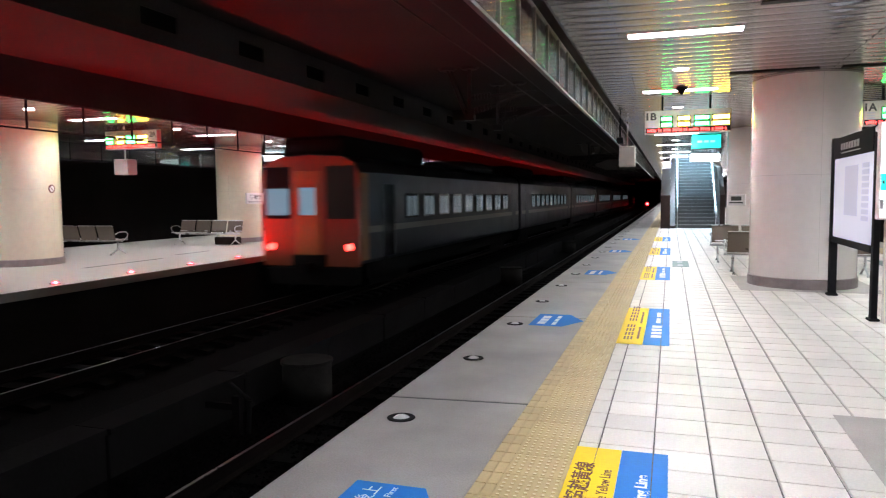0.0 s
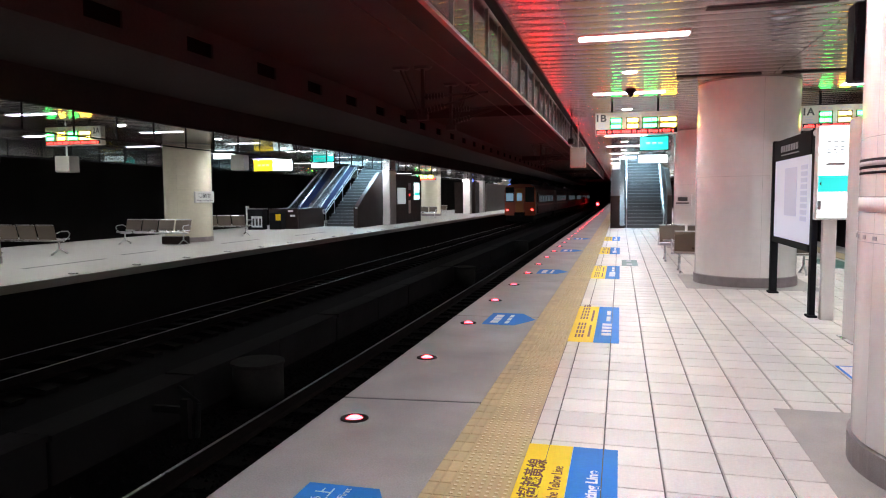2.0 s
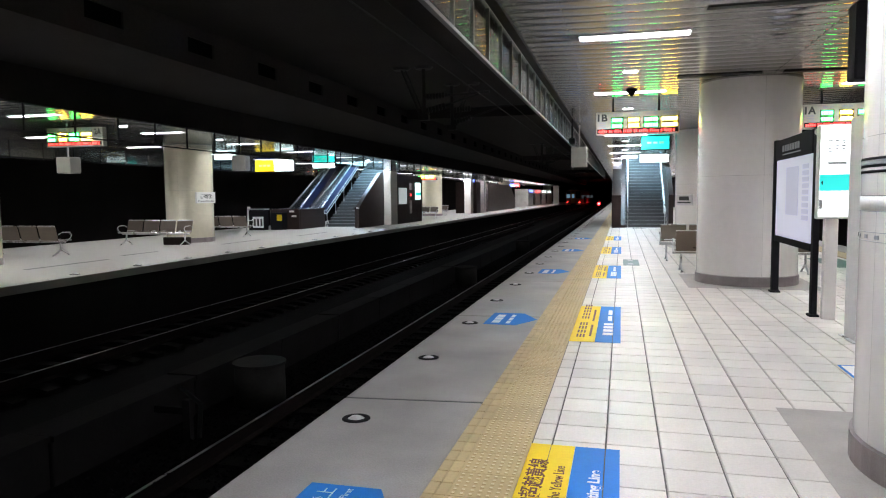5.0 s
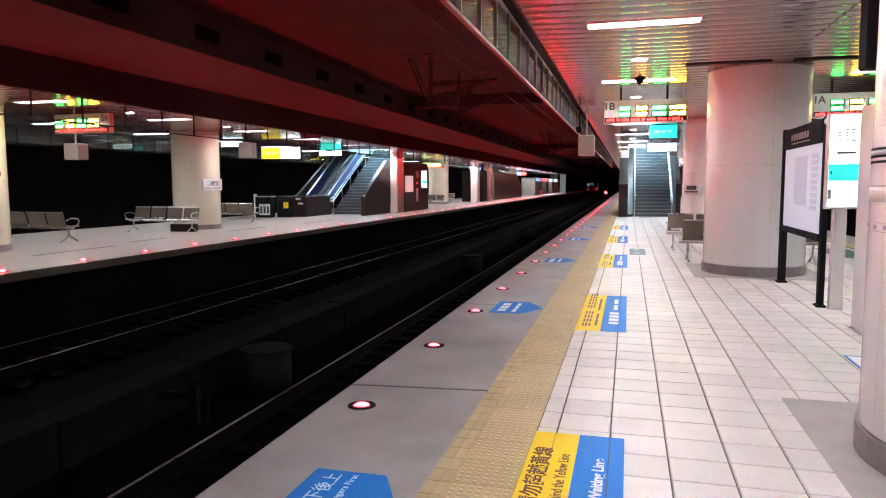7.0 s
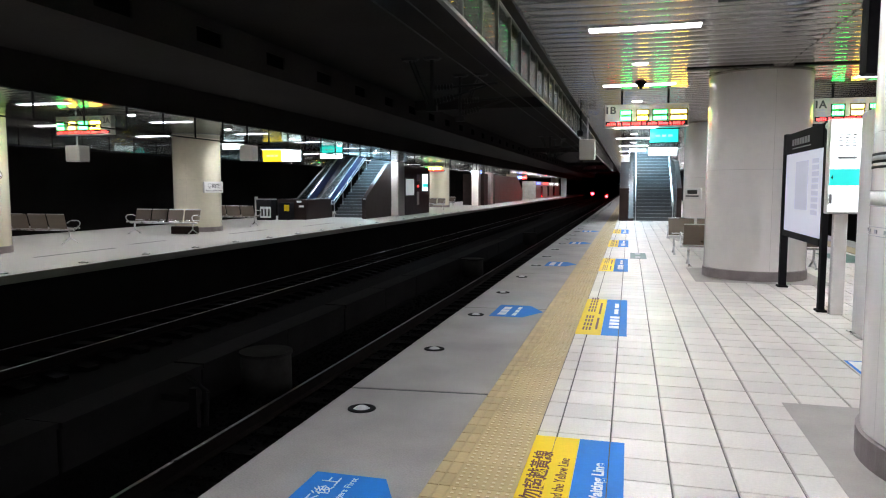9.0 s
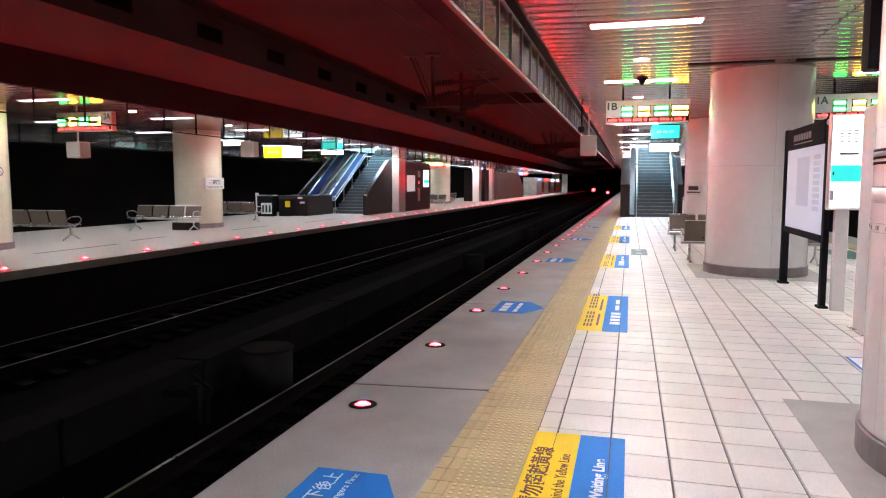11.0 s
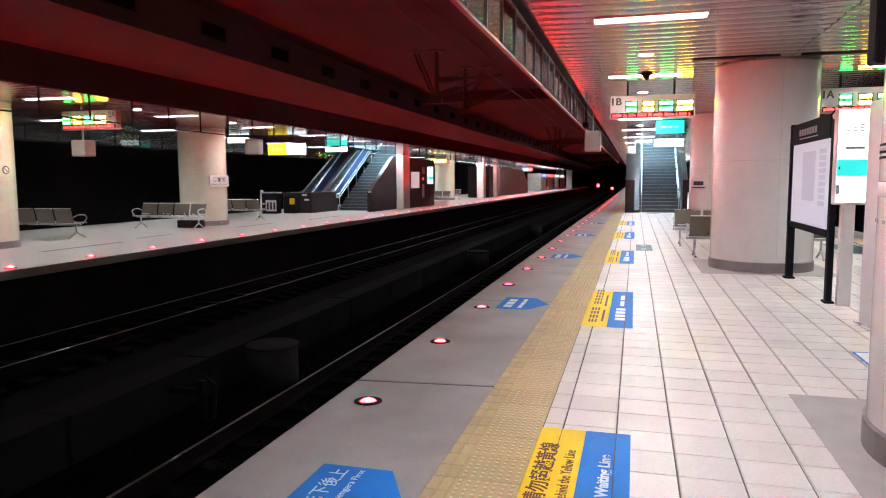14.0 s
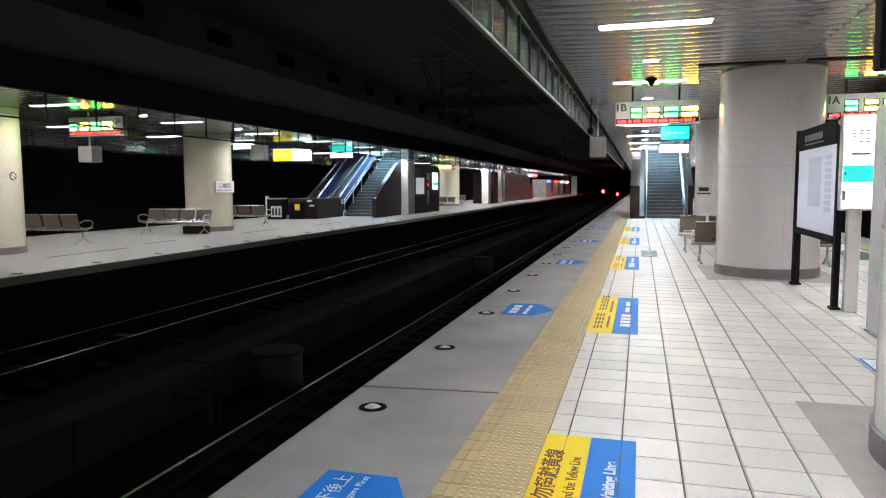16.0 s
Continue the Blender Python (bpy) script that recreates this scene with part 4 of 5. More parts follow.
def plaque(x, y, ang, z, named):
    s = thing("pillar_plaque", pose(x, y, 0, 0, 0, ang), "small white station name plaque on a cream pillar", "sign", "pillar plaques")
    w, h = (0.42, 0.2) if named else (0.3, 0.16)
    bm = bmesh.new()
    rbx(bm, -w, w, -0.875, -0.835 + w * w * 0.2, z - h, z + h, 0.006, 1)
    part("plate", bm, M_WHITE, s)
    if named:
        writing("lettering", "美術館", 0.15, pose(0, -0.8765, z + 0.05, 90), M_BINK, s, 0.003, (0.56, 0.17))
        writing("lettering", "Museum of Fine Arts", 0.06, pose(0, -0.8765, z - 0.12, 90), M_BINK, s, 0.0, (0.72, 0.065))
    else:
        for z0, z1, b in ((z - 0.02, z + 0.1, 0.18), (z - 0.1, z - 0.06, 0.24)):
            bm = bmesh.new()
            bx(bm, -b, b, -0.879, -0.875, z0, z1)
            part("text_bar", bm, M_BINK, s)


# ---- benches ----
def build_bench():
    s = thing("bench", pose(0, 0, 0), "four-seat steel platform bench with bronze perforated seats and chrome arms", "bench", "platform benches")
    n, w = 4, 0.65
    L = n * w
    for k in range(n):
        x0 = -L / 2 + k * w + 0.03
        x1 = x0 + w - 0.06
        bm = bmesh.new()
        prism(bm, [(-0.25, 0.425), (-0.23, 0.44), (0.0, 0.415), (0.2, 0.405), (0.2, 0.395), (0.0, 0.405), (-0.23, 0.43)], x0, x1)
        st = part("seat", bm, M_SEAT, s)
        bm = bmesh.new()
        prism(bm, [(0.2, 0.43), (0.29, 0.8), (0.33, 0.84), (0.34, 0.83), (0.305, 0.79), (0.215, 0.43)], x0, x1)
        b = part("backrest", bm, M_SEAT, s)
        for z, y in ((0.47, 0.208), (0.835, 0.318)):
            bm = bmesh.new()
            rod(bm, (x0, y, z), (x1, y, z), 0.016, 8)
            part("trim", bm, M_STEEL, b)
        bm = bmesh.new()
        rod(bm, (x0, -0.245, 0.43), (x1, -0.245, 0.43), 0.022, 8)
        part("trim", bm, M_STEEL, st)
    bm = bmesh.new()
    rod(bm, (-L / 2 - 0.02, 0.02, 0.385), (L / 2 + 0.02, 0.02, 0.385), 0.03, 10)
    part("beam", bm, M_STEEL, s)
    for k in range(n + 1):
        x = -L / 2 + k * w
        bm = bmesh.new()
        pts = [(0.24, 0.6), (0.1, 0.66), (-0.16, 0.65), (-0.24, 0.58), (-0.2, 0.5), (-0.05, 0.4)]
        for (a, b), (c, d) in zip(pts, pts[1:]):
            rod(bm, (x, a, b), (x, c, d), 0.014, 8)
        if k in (0, n):
            part("armrest", bm, M_STEEL, s)
        else:
            bm.free()
    for x in (-L / 2 + 0.15, L / 2 - 0.15):
        bm = bmesh.new()
        rod(bm, (x, 0.02, 0.385), (x, 0.0, 0.16), 0.025)
        rod(bm, (x, 0.0, 0.17), (x, -0.28, 0.02), 0.02)
        rod(bm, (x, 0.0, 0.17), (x, 0.28, 0.02), 0.02)
        for y in (-0.28, 0.28):
            cyl(bm, x, y, 0, 0.025, 0.03, 10)
        part("leg", bm, M_STEEL, s)
    return s


# ---- stairs ----
def build_stairs(name, x0, x1, y, n, label):
    s = thing(name, pose(0, y, 0), label, "stairs", "platform stairs")
    t = bmesh.new()
    rbx(t, 0, x1 - x0, 0, 0.31, -0.03, 0.0, 0.006, 1)
    tread = bpy.data.meshes.new("tread")
    t.to_mesh(tread)
    t.free()
    tread.materials.append(M_STEP)
    t = bmesh.new()
    bx(t, 0, x1 - x0, 0.01, 0.3, -0.168, -0.03)
    riser = bpy.data.meshes.new("riser")
    t.to_mesh(riser)
    t.free()
    riser.materials.append(M_RISER)
    t = bmesh.new()
    bx(t, 0.02, x1 - x0 - 0.02, -0.002, 0.03, -0.006, 0.002)
    nose = bpy.data.meshes.new("nosing")
    t.to_mesh(nose)
    t.free()
    nose.materials.append(M_BLACK)
    for k in range(n):
        p = piece("tread", tread, s, pose(x0, 0.3 * k, 0.168 * (k + 1)))
        piece("riser", riser, s, pose(x0, 0.3 * k, 0.168 * (k + 1)))
        piece("nosing", nose, p, pose(0, 0, 0))
    return s


def handrail(parent, x, y0, n):
    bm = bmesh.new()
    run = 0.3 * n
    for h in (0.72, 0.9):
        rod(bm, (x, y0 - 0.35, h), (x, y0, h), 0.022)
        rod(bm, (x, y0, h), (x, y0 + run, h + 0.168 * n), 0.022)
    rod(bm, (x, y0 - 0.35, 0.72), (x, y0 - 0.35, 0.9), 0.022)
    part("handrail", bm, M_STEEL, parent)
    for k in range(0, n, 4):
        bm = bmesh.new()
        rod(bm, (x, y0 + 0.3 * k, 0.168 * k), (x, y0 + 0.3 * k, 0.168 * k + 0.9), 0.018)
        part("baluster", bm, M_STEEL, parent)


def build_near_stairs():
    s = build_stairs("staircase_near", 0.2, 2.1, 34.5, 28, "grey granite staircase with steel handrails between dark walls")
    handrail(s, 0.3, 0, 28)
    handrail(s, 2.0, 0, 28)
    for x0, x1, l in ((-0.45, -0.02, 1), (2.14, 2.36, 1)):
        bm = bmesh.new()
        prism(bm, [(-0.4, 0), (-0.4, 1.55), (1.0, 2.3), (2.2, 2.9), (9, 3.4), (9, 0)], x0, x1)
        part("side_wall", bm, M_GRANITE, s, "polished dark brown granite side wall")
    for x0, x1 in ((-0.02, 0.2), (2.1, 2.14)):
        bm = bmesh.new()
        prism(bm, [(-0.3, 0), (-0.3, 0.12), (8.4, 4.98), (8.4, 4.4), (0.3, 0)], x0, x1)
        part("stringer", bm, M_GRANITE, s)
    stairwell(0.0, 2.3, 35.6, 43.2)


def stairwell(x0, x1, y0, y1):
    s = thing("stairwell_light", pose(0, 0, 0), "cool white tube light over the stairs", "light", "stairwell lights")
    for k in range(3):
        y = y0 + 0.7 + k * 1.9
        bm = bmesh.new()
        bx(bm, x0 + 0.35, x1 - 0.35, y, y + 0.25, ROOF - 0.1, ROOF - 0.08)
        part("tube", bm, M_WELL, s)
        bm = bmesh.new()
        bx(bm, x0 + 0.3, x1 - 0.3, y - 0.05, y + 0.3, ROOF - 0.075, ROOF)
        part("housing", bm, M_WHITE, s)
    bm = bmesh.new()
    bx(bm, x0 - 0.06, x0, y0, y1, CEIL, ROOF)
    bx(bm, x1, x1 + 0.06, y0, y1, CEIL, ROOF)
    bx(bm, x0 - 0.06, x1 + 0.06, y0 - 0.06, y0, CEIL, ROOF)
    bx(bm, x0 - 0.06, x1 + 0.06, y1, y1 + 0.06, CEIL, ROOF)
    setting("trim_stairwell", bm, M_WHITE, "white lining of the stairwell opening in the ceiling", "trim")


M_SIGNTEXT = glow("faint sign lettering", (0.3, 0.55, 0.45), 0.9)
M_PRINT = glow("faint backlit map print", (0.5, 0.515, 0.6), 0.36)


M_WELL = glow("cool stairwell tube", (0.46, 0.8, 1.0), 190)


def build_far_stairs():
    s = build_stairs("staircase_far", -15.44, -13.2, 34.6, 28, "grey granite staircase beside an escalator on the far platform")
    handrail(s, -15.38, 0, 28)
    bm = bmesh.new()
    pts = [(-1.5, 0), (-1.5, 1.02)]
    for k in range(9):
        u = k / 8
        pts.append((-1.4 + 3.4 * u, 1.06 + 1.87 * (u ** 0.95)))
    pts += [(2.4, 2.95), (2.4, 0)]
    prism(bm, pts, -13.18, -12.98)
    part("side_wall", bm, M_GRANITE, s, "polished dark brown granite side wall with a curved top")
    bm = bmesh.new()
    bx(bm, -13.2, -12.96, -1.5, -1.44, 0.98, 1.06)
    part("cap", bm, M_STEEL, s)
    stairwell(-15.5, -13.1, 35.6, 43.2)
    # white square column and granite service block behind it
    c = thing("square_column", pose(-13.0, 37.6, 0), "white square column beside the stairs", "column")
    bm = bmesh.new()
    rbx(bm, 0, 0.42, -0.5, 0.65, 0, CEIL, 0.02, 1)
    part("shaft", bm, M_ENAMEL, c)
    k = thing("service_block", pose(-12.6, 38.3, 0), "dark brown granite wall block with posters and a lit screen", "kiosk")
    bm = bmesh.new()
    bx(bm, -0.4, 0, 0, 5.1, 0, 2.9)
    part("block", bm, M_GRANITE, k)
    for y0, y1, z0, z1, m, n in ((0.25, 1.75, 1.15, 2.1, M_POSTERLIT, "backlit_poster"), (3.6, 4.7, 1.4, 2.45, M_SCREEN, "lit_screen"), (2.55, 2.7, 1.62, 1.76, M_RED_S, "fire_box"), (2.4, 2.8, 0.55, 1.35, M_WHITE, "extinguisher_case"), (2.4, 2.9, 2.0, 2.4, M_GINK, "notice")):
        bm = bmesh.new()
        bx(bm, 0.002, 0.03, y0, y1, z0, z1)
        part(n, bm, m, k)
    bm = bmesh.new()
    bx(bm, 0.03, 0.034, 3.6, 4.7, 1.65, 1.85)
    part("screen_band", bm, M_TEAL_P, k)


M_POSTER = mat("white printed poster", (0.7, 0.72, 0.72), 0.4, vary=0.3, fine=9, coarse=5)
M_POSTERLIT = glow("backlit pale poster", (0.72, 0.8, 0.8), 0.5)
M_SCREEN = glow("lit white screen", (0.75, 1.0, 1.0), 1.8)
M_RED_S = glow("small red indicator", (1.0, 0.05, 0.05), 2.0)


def build_escalator():
    s = thing("escalator", pose(-16.3, 32.0, 0), "escalator with blue skirts and glass balustrades rising from the far platform", "escalator")
    n = 30
    run, rise = 0.3, 0.173
    t = bmesh.new()
    rbx(t, -0.5, 0.5, 0, 0.32, -0.2, 0.0, 0.012, 1)
    me = bpy.data.meshes.new("step")
    t.to_mesh(me)
    t.free()
    me.materials.append(M_RISER)
    for k in range(n):
        piece("step", me, s, pose(0, 1.2 + run * k, rise * max(0, k - 1) + 0.02))
    for sx in (-1, 1):
        x = sx * 0.62
        bm = bmesh.new()
        prism(bm, [(-0.1, 0.0), (-0.1, 0.32), (1.4, 0.36), (9.5, 5.0), (9.5, 4.3), (1.6, 0.0)], x - 0.06, x + 0.06)
        part("skirt", bm, M_ESC, s, "blue painted escalator skirt")
        bm = bmesh.new()
        prism(bm, [(0.0, 0.33), (0.0, 0.95), (1.3, 0.98), (9.2, 5.0), (9.4, 4.95), (1.4, 0.37)], x - 0.006, x + 0.006)
        g = part("glass_side", bm, M_CLEAR, s)
        bm = bmesh.new()
        pts = [(0.1, 0.36), (-0.12, 0.55), (-0.14, 0.8), (0.0, 0.98), (1.3, 1.0), (9.2, 5.0)]
        for (a, b), (c, d) in zip(pts, pts[1:]):
            rod(bm, (x, a, b), (x, c, d), 0.04, 10)
        part("handrail", bm, M_RUBBER, s)
        bm = bmesh.new()
        rod(bm, (x + 0.05, 1.4, 0.42), (x + 0.05, 9.3, 4.9), 0.03, 8)
        part("skirt_trim", bm, M_STEEL, s)
    # newel walls at the foot
    bm = bmesh.new()
    rbx(bm, 0.7, 0.82, -0.39, 2.6, 0, 1.02, 0.015, 1)
    part("side_wall", bm, M_GRANITE, s, "polished granite wall at the escalator foot")
    bm = bmesh.new()
    rbx(bm, -0.75, 0.82, -0.55, -0.4, 0, 1.02, 0.015, 1)
    part("front_wall", bm, M_GRANITE, s)
    for x, z in ((0.3, 0.85), (0.42, 0.62)):
        bm = bmesh.new()
        bx(bm, x, x + 0.26, -0.556, -0.551, z, z + 0.09)
        part("notice", bm, M_WINK, s)


def build_bins():
    s = thing("recycling_bin", pose(-17.35, 30.6, 0), "tall recycling bin with a white label on its front", "bin", "bins")
    bm = bmesh.new()
    rbx(bm, -0.42, 0.42, 0, 0.45, 0, 1.0, 0.02, 1)
    part("body", bm, M_BLACK, s)
    bm = bmesh.new()
    bx(bm, -0.2, 0.38, -0.005, -0.001, 0.12, 0.66)
    l = part("label_plate", bm, M_POSTER, s, "white label with three dark marks")
    for k in range(3):
        bm = bmesh.new()
        bx(bm, -0.14 + k * 0.18, -0.04 + k * 0.18, -0.009, -0.005, 0.2, 0.55)
        part("mark", bm, M_BINK, l)
    bm = bmesh.new()
    rbx(bm, -0.46, 0.46, -0.03, 0.48, 1.0, 1.05, 0.01, 1)
    part("lid", bm, M_STEEL, s)
    bm = bmesh.new()
    rbx(bm, -0.5, -0.42, 0, 0.2, 0, 1.15, 0.01, 1)
    part("post", bm, M_WHITE, s)
    s = thing("cleaning_cabinet", pose(-16.35, 30.9, 0), "dark low cabinet with a yellow notice", "cabinet")
    bm = bmesh.new()
    rbx(bm, -0.4, 0.25, 0, 0.5, 0, 0.85, 0.02, 1)
    part("body", bm, M_BLACK, s)
    bm = bmesh.new()
    bx(bm, -0.05, 0.22, -0.006, -0.001, 0.45, 0.75)
    part("notice", bm, M_YELLOW, s)


# ---- track side ----
def build_catenary(x, y, sgn):
    s = thing("catenary_support", pose(x, y, 0), "dark steel catenary support hanging from the roof", "catenary support", "catenary supports")
    bm = bmesh.new()
    rod(bm, (0, 0, 3.62), (0, 0, ROOF), 0.055, 10)
    part("drop_post", bm, M_IRON, s)
    for px in (0, -0.62 * sgn):
        bm = bmesh.new()
        cyl(bm, px, 0, ROOF - 0.06, ROOF, 0.2, 16, 0.26)
        part("fixing_plate", bm, M_IRON, s)
    bm = bmesh.new()
    rod(bm, (-0.62 * sgn, 0, ROOF - 0.05), (-0.12 * sgn, 0, 3.75), 0.03)
    rod(bm, (-0.52 * sgn, 0.05, ROOF - 0.05), (-0.02 * sgn, 0.05, 3.75), 0.02)
    part("strut", bm, M_IRON, s)
    bm = bmesh.new()
    rod(bm, (0, 0, 4.2), (1.75, 0.15, 4.3), 0.035)
    rod(bm, (0, 0, 3.8), (1.5, 0.1, 4.25), 0.03)
    part("bracket_arm", bm, M_IRON, s)
    for a, b in (((0.08, 0, 3.84), (0.62, 0.04, 3.97)), ((0.1, 0, 4.21), (0.6, 0.05, 4.24))):
        bm = bmesh.new()
        a, b = Vector(a), Vector(b)
        for k in range(6):
            p = a + (b - a) * k / 6
            rod(bm, p, p + (b - a) * 0.1, 0.085, 12)
        part("insulator", bm, M_IRON, s)
    bm = bmesh.new()
    bx(bm, -0.14, 0.14, -0.1, 0.1, 3.6, 3.75)
    part("clamp", bm, M_IRON, s)


M_IRON = mat("dark galvanised iron", (0.03, 0.03, 0.032), 0.7, 0.3, vary=0.3)


def build_trackside():
    for x, y, g in ((-5.14, 18.0, 1), (-5.07, 20.9, -1), (-5.1, 46.0, 1), (-5.1, 49.0, -1), (-5.1, 78.0, 1), (-5.1, 108.0, 1)):
        build_catenary(x, y, g)
    for name, z in (("messenger_wire", 4.62), ("contact_wire", 4.22)):
        bm = bmesh.new()
        rod(bm, (-3.6, Y0, z), (-3.6, 175, z), 0.014, 6)
        ob = tagged(made(name, bm, M_IRON), "dark overhead wire above the near track", "wire", "overhead wires")
    s = thing("concrete_drum", pose(-4.98, 8.75, BED), "round grey concrete drum standing beside the track", "drum", "concrete drums")
    bm = bmesh.new()
    cyl(bm, 0, 0, 0, 0.56, 0.36, 28, 0.355)
    part("wall", bm, M_DRUM, s, "", True)
    bm = bmesh.new()
    cyl(bm, 0, 0, 0.56, 0.6, 0.375, 28)
    part("lid", bm, M_DRUM, s)
    copy_thing(s, pose(-4.98, 22.3, BED))
    copy_thing(s, pose(-4.98, 36.0, BED))
    s = thing("cable_post", pose(-5.05, 7.15, BED), "short steel cable post with a crossbar beside the track", "post")
    bm = bmesh.new()
    bx(bm, -0.05, 0.05, -0.04, 0.04, 0, 0.5)
    part("upright", bm, M_CURB, s)
    bm = bmesh.new()
    bx(bm, -0.45, 0.02, -0.03, 0.03, 0.32, 0.4)
    part("crossbar", bm, M_CURB, s)
    bm = bmesh.new()
    rod(bm, (0.08, 0.1, 0), (0.1, 0.12, 0.42), 0.03)
    rod(bm, (0.1, 0.12, 0.42), (-0.3, 0.3, 0.55), 0.025)
    part("conduit", bm, M_UNDER, s)


SIGNAL_LENS = []


def build_signal(x, y, z, power_on):
    s = thing("rail_signal", pose(x, y, 0), "black railway signal head with a lit red lens beside the track", "railway signal", "railway signals")
    bm = bmesh.new()
    rod(bm, (0, 0.3, BED), (0, 0.3, z + 0.3), 0.06)
    part("mast", bm, M_BLACK, s)
    bm = bmesh.new()
    rbx(bm, -0.28, 0.28, 0.24, 0.5, z - 0.35, z + 0.95, 0.03, 1)
    part("case", bm, M_BLACK, s)
    bm = bmesh.new()
    bmesh.ops.create_uvsphere(bm, u_segments=16, v_segments=12, radius=0.32)
    bm.transform(pose(0, 0, 0, 90, 0, 0))
    for f in bm.faces:
        f.material_index = 1 if f.calc_center_median().y < -0.08 else 0
    lens = part("lens", bm, (M_BLACK, M_SIGNAL), s, "red signal lens", True)
    lens.matrix_basis = pose(0, 0.1, z)
    if not power_on:
        SIGNAL_LENS.append((lens, z))


def ceiling_slot(x0, x1, y):
    bm = bmesh.new()
    bx(bm, x0, x1, y, y + 0.13, CEIL - 0.012, CEIL - 0.001)
    s = tagged(made("air_slot", bm, M_GAP), "dark linear air slot in the slatted ceiling", "air vent", "ceiling air slots")


def build_all_things():
    k = 0
    for y1 in (4.24, 9.82, 15.65, 21.3, 26.9):
        floor_film(y1 - 2.43, y1, k == 0)
        k += 1
    for i, y in enumerate((2.95, 8.6, 14.25, 19.9, 25.5)):
        arrow_film(y, i == 0)
    floor_plate("floor_notice", 0.05, 0.4, 15.75, 17.2, M_GREENFILM, "dark green floor notice with white marks")
    for y in (15.95, 16.75):
        floor_plate("floor_mark", 0.16, 0.27, y, y + 0.35, M_GINK, "pale mark printed on the green floor notice", z=0.0045)
    floor_plate("floor_notice", 4.3, 5.0, 16.0, 18.2, M_GREENFILM, "dark green floor notice beside the pillar")
    floor_plate("floor_notice", 1.9, 2.6, 6.15, 6.85, M_BLUE, "white and blue floor notice on the tiles", M_WINK)
    for x, y0, y1 in ((-12.95, 12.6, 15.2), (-13.4, 16.3, 17.8), (-13.2, 21.0, 23.5), (-12.9, 26.0, 29.0), (-12.6, 31.5, 33.5)):
        floor_plate("drain_cover", x - 0.07, x + 0.07, y0, y1, M_BINK, "long dark drain cover in the far platform floor")
    floor_plate("floor_notice", 0.5, 1.1, 33.4, 33.8, M_BINK, "dark floor mat strip before the stairs")
    departure_sign(pose(-0.53, 15.0, 3.28), "1B", False, "hanging platform departure sign with lit green and white displays")
    departure_sign(pose(3.42, 15.0, 3.28), "1A", False, "hanging platform departure sign beside the pillar")
    departure_sign(pose(-14.1, 14.6, 3.36), "2A", True, "hanging departure sign above the far platform")
    lit_sign("exit_sign", 0.62, 1.5, 24.0, 3.06, 3.48, ((1.0, M_TEAL_S),), "teal lit exit sign hanging from the ceiling", False)
    lit_sign("exit_sign", 0.72, 1.85, 30.0, 2.9, 3.22, ((1.0, M_WHITE_S),), "white lit sign hanging before the stairs")
    lit_sign("direction_sign", -15.4, -13.6, 27.2, 2.72, 3.2, ((0.5, M_YEL_S), (0.5, M_WHITE_S)), "yellow and white lit direction sign")
    lit_sign("exit_sign", -14.0, -12.9, 30.0, 3.22, 3.5, ((1.0, M_TEAL_S),), "teal lit exit sign above the far platform", False)
    lit_sign("exit_sign", -14.0, -12.9, 30.02, 2.95, 3.17, ((1.0, M_WHITE_S),), "white lit sign under the teal sign", False)
    departure_sign(pose(-14.95, 50.0, 3.275), "", True, "lit departure sign with a red ticker along the far platform")
    lit_sign("direction_sign", -14.0, -13.0, 62.0, 2.9, 3.15, ((0.5, M_WHITE_S), (0.5, M_BLUE_S)), "blue and white lit sign on the far platform")
    lit_sign("direction_sign", -14.5, -13.2, 92.0, 2.8, 3.2, ((0.5, M_BLUE_S), (0.5, M_RED_L)), "blue and red lit sign far along the platform")
    lit_sign("direction_sign", -16.6, -15.6, 26.0, 3.2, 3.42, ((1.0, M_WHITE_S),), "small white lit sign under the far ceiling")
    lit_sign("direction_sign", -0.2, 0.5, 58.0, 2.7, 3.0, ((1.0, M_BLUE_S),), "blue lit sign far along the near platform")
    hung_box(-1.12, 19.2, 2.32, 2.86, 0.42, "white speaker box hanging at the platform edge")
    hung_box(-13.75, 14.9, 2.24, 2.65, 0.44, "white speaker box hanging under the far departure sign")
    hung_box(-14.2, 24.0, 2.62, 3.22, 0.58, "white speaker box hanging beside a direction sign")
    s = thing("cctv_camera", pose(-1.2, 17.6, 2.95), "small security camera hanging from the smoke barrier", "camera")
    bm = bmesh.new()
    rod(bm, (0, 0, 0.0), (0, 0, 0.5), 0.02)
    part("stem", bm, M_BLACK, s)
    bm = bmesh.new()
    rbx(bm, -0.07, 0.07, -0.2, 0.16, -0.12, 0.02, 0.02, 1)
    part("body", bm, M_BLACK, s)
    info_board()
    station_panel()
    pillar_band()
    s = thing("no_smoking_mark", pose(-15.3, 13.12, 0, 0, 0, 96), "small round no smoking mark on a cream pillar", "sign")
    bm = bmesh.new()
    cyl(bm, 0, 0, 0, 0.01, 0.1, 20, m=Matrix.Translation((0, -0.832, 1.87)) @ pose(0, 0, 0, 90, 0, 0))
    part("ring", bm, M_INK, s)
    bm = bmesh.new()
    cyl(bm, 0, 0, 0, 0.012, 0.075, 20, m=Matrix.Translation((0, -0.832, 1.87)) @ pose(0, 0, 0, 90, 0, 0))
    part("face", bm, M_WHITE, s)
    bm = bmesh.new()
    bx(bm, -0.08, 0.08, -0.0465, -0.045, -0.009, 0.009, m=Matrix.Translation((0, -0.8, 1.87)) @ pose(0, 0, 0, 0, 45, 0))
    part("bar", bm, M_INK, s)
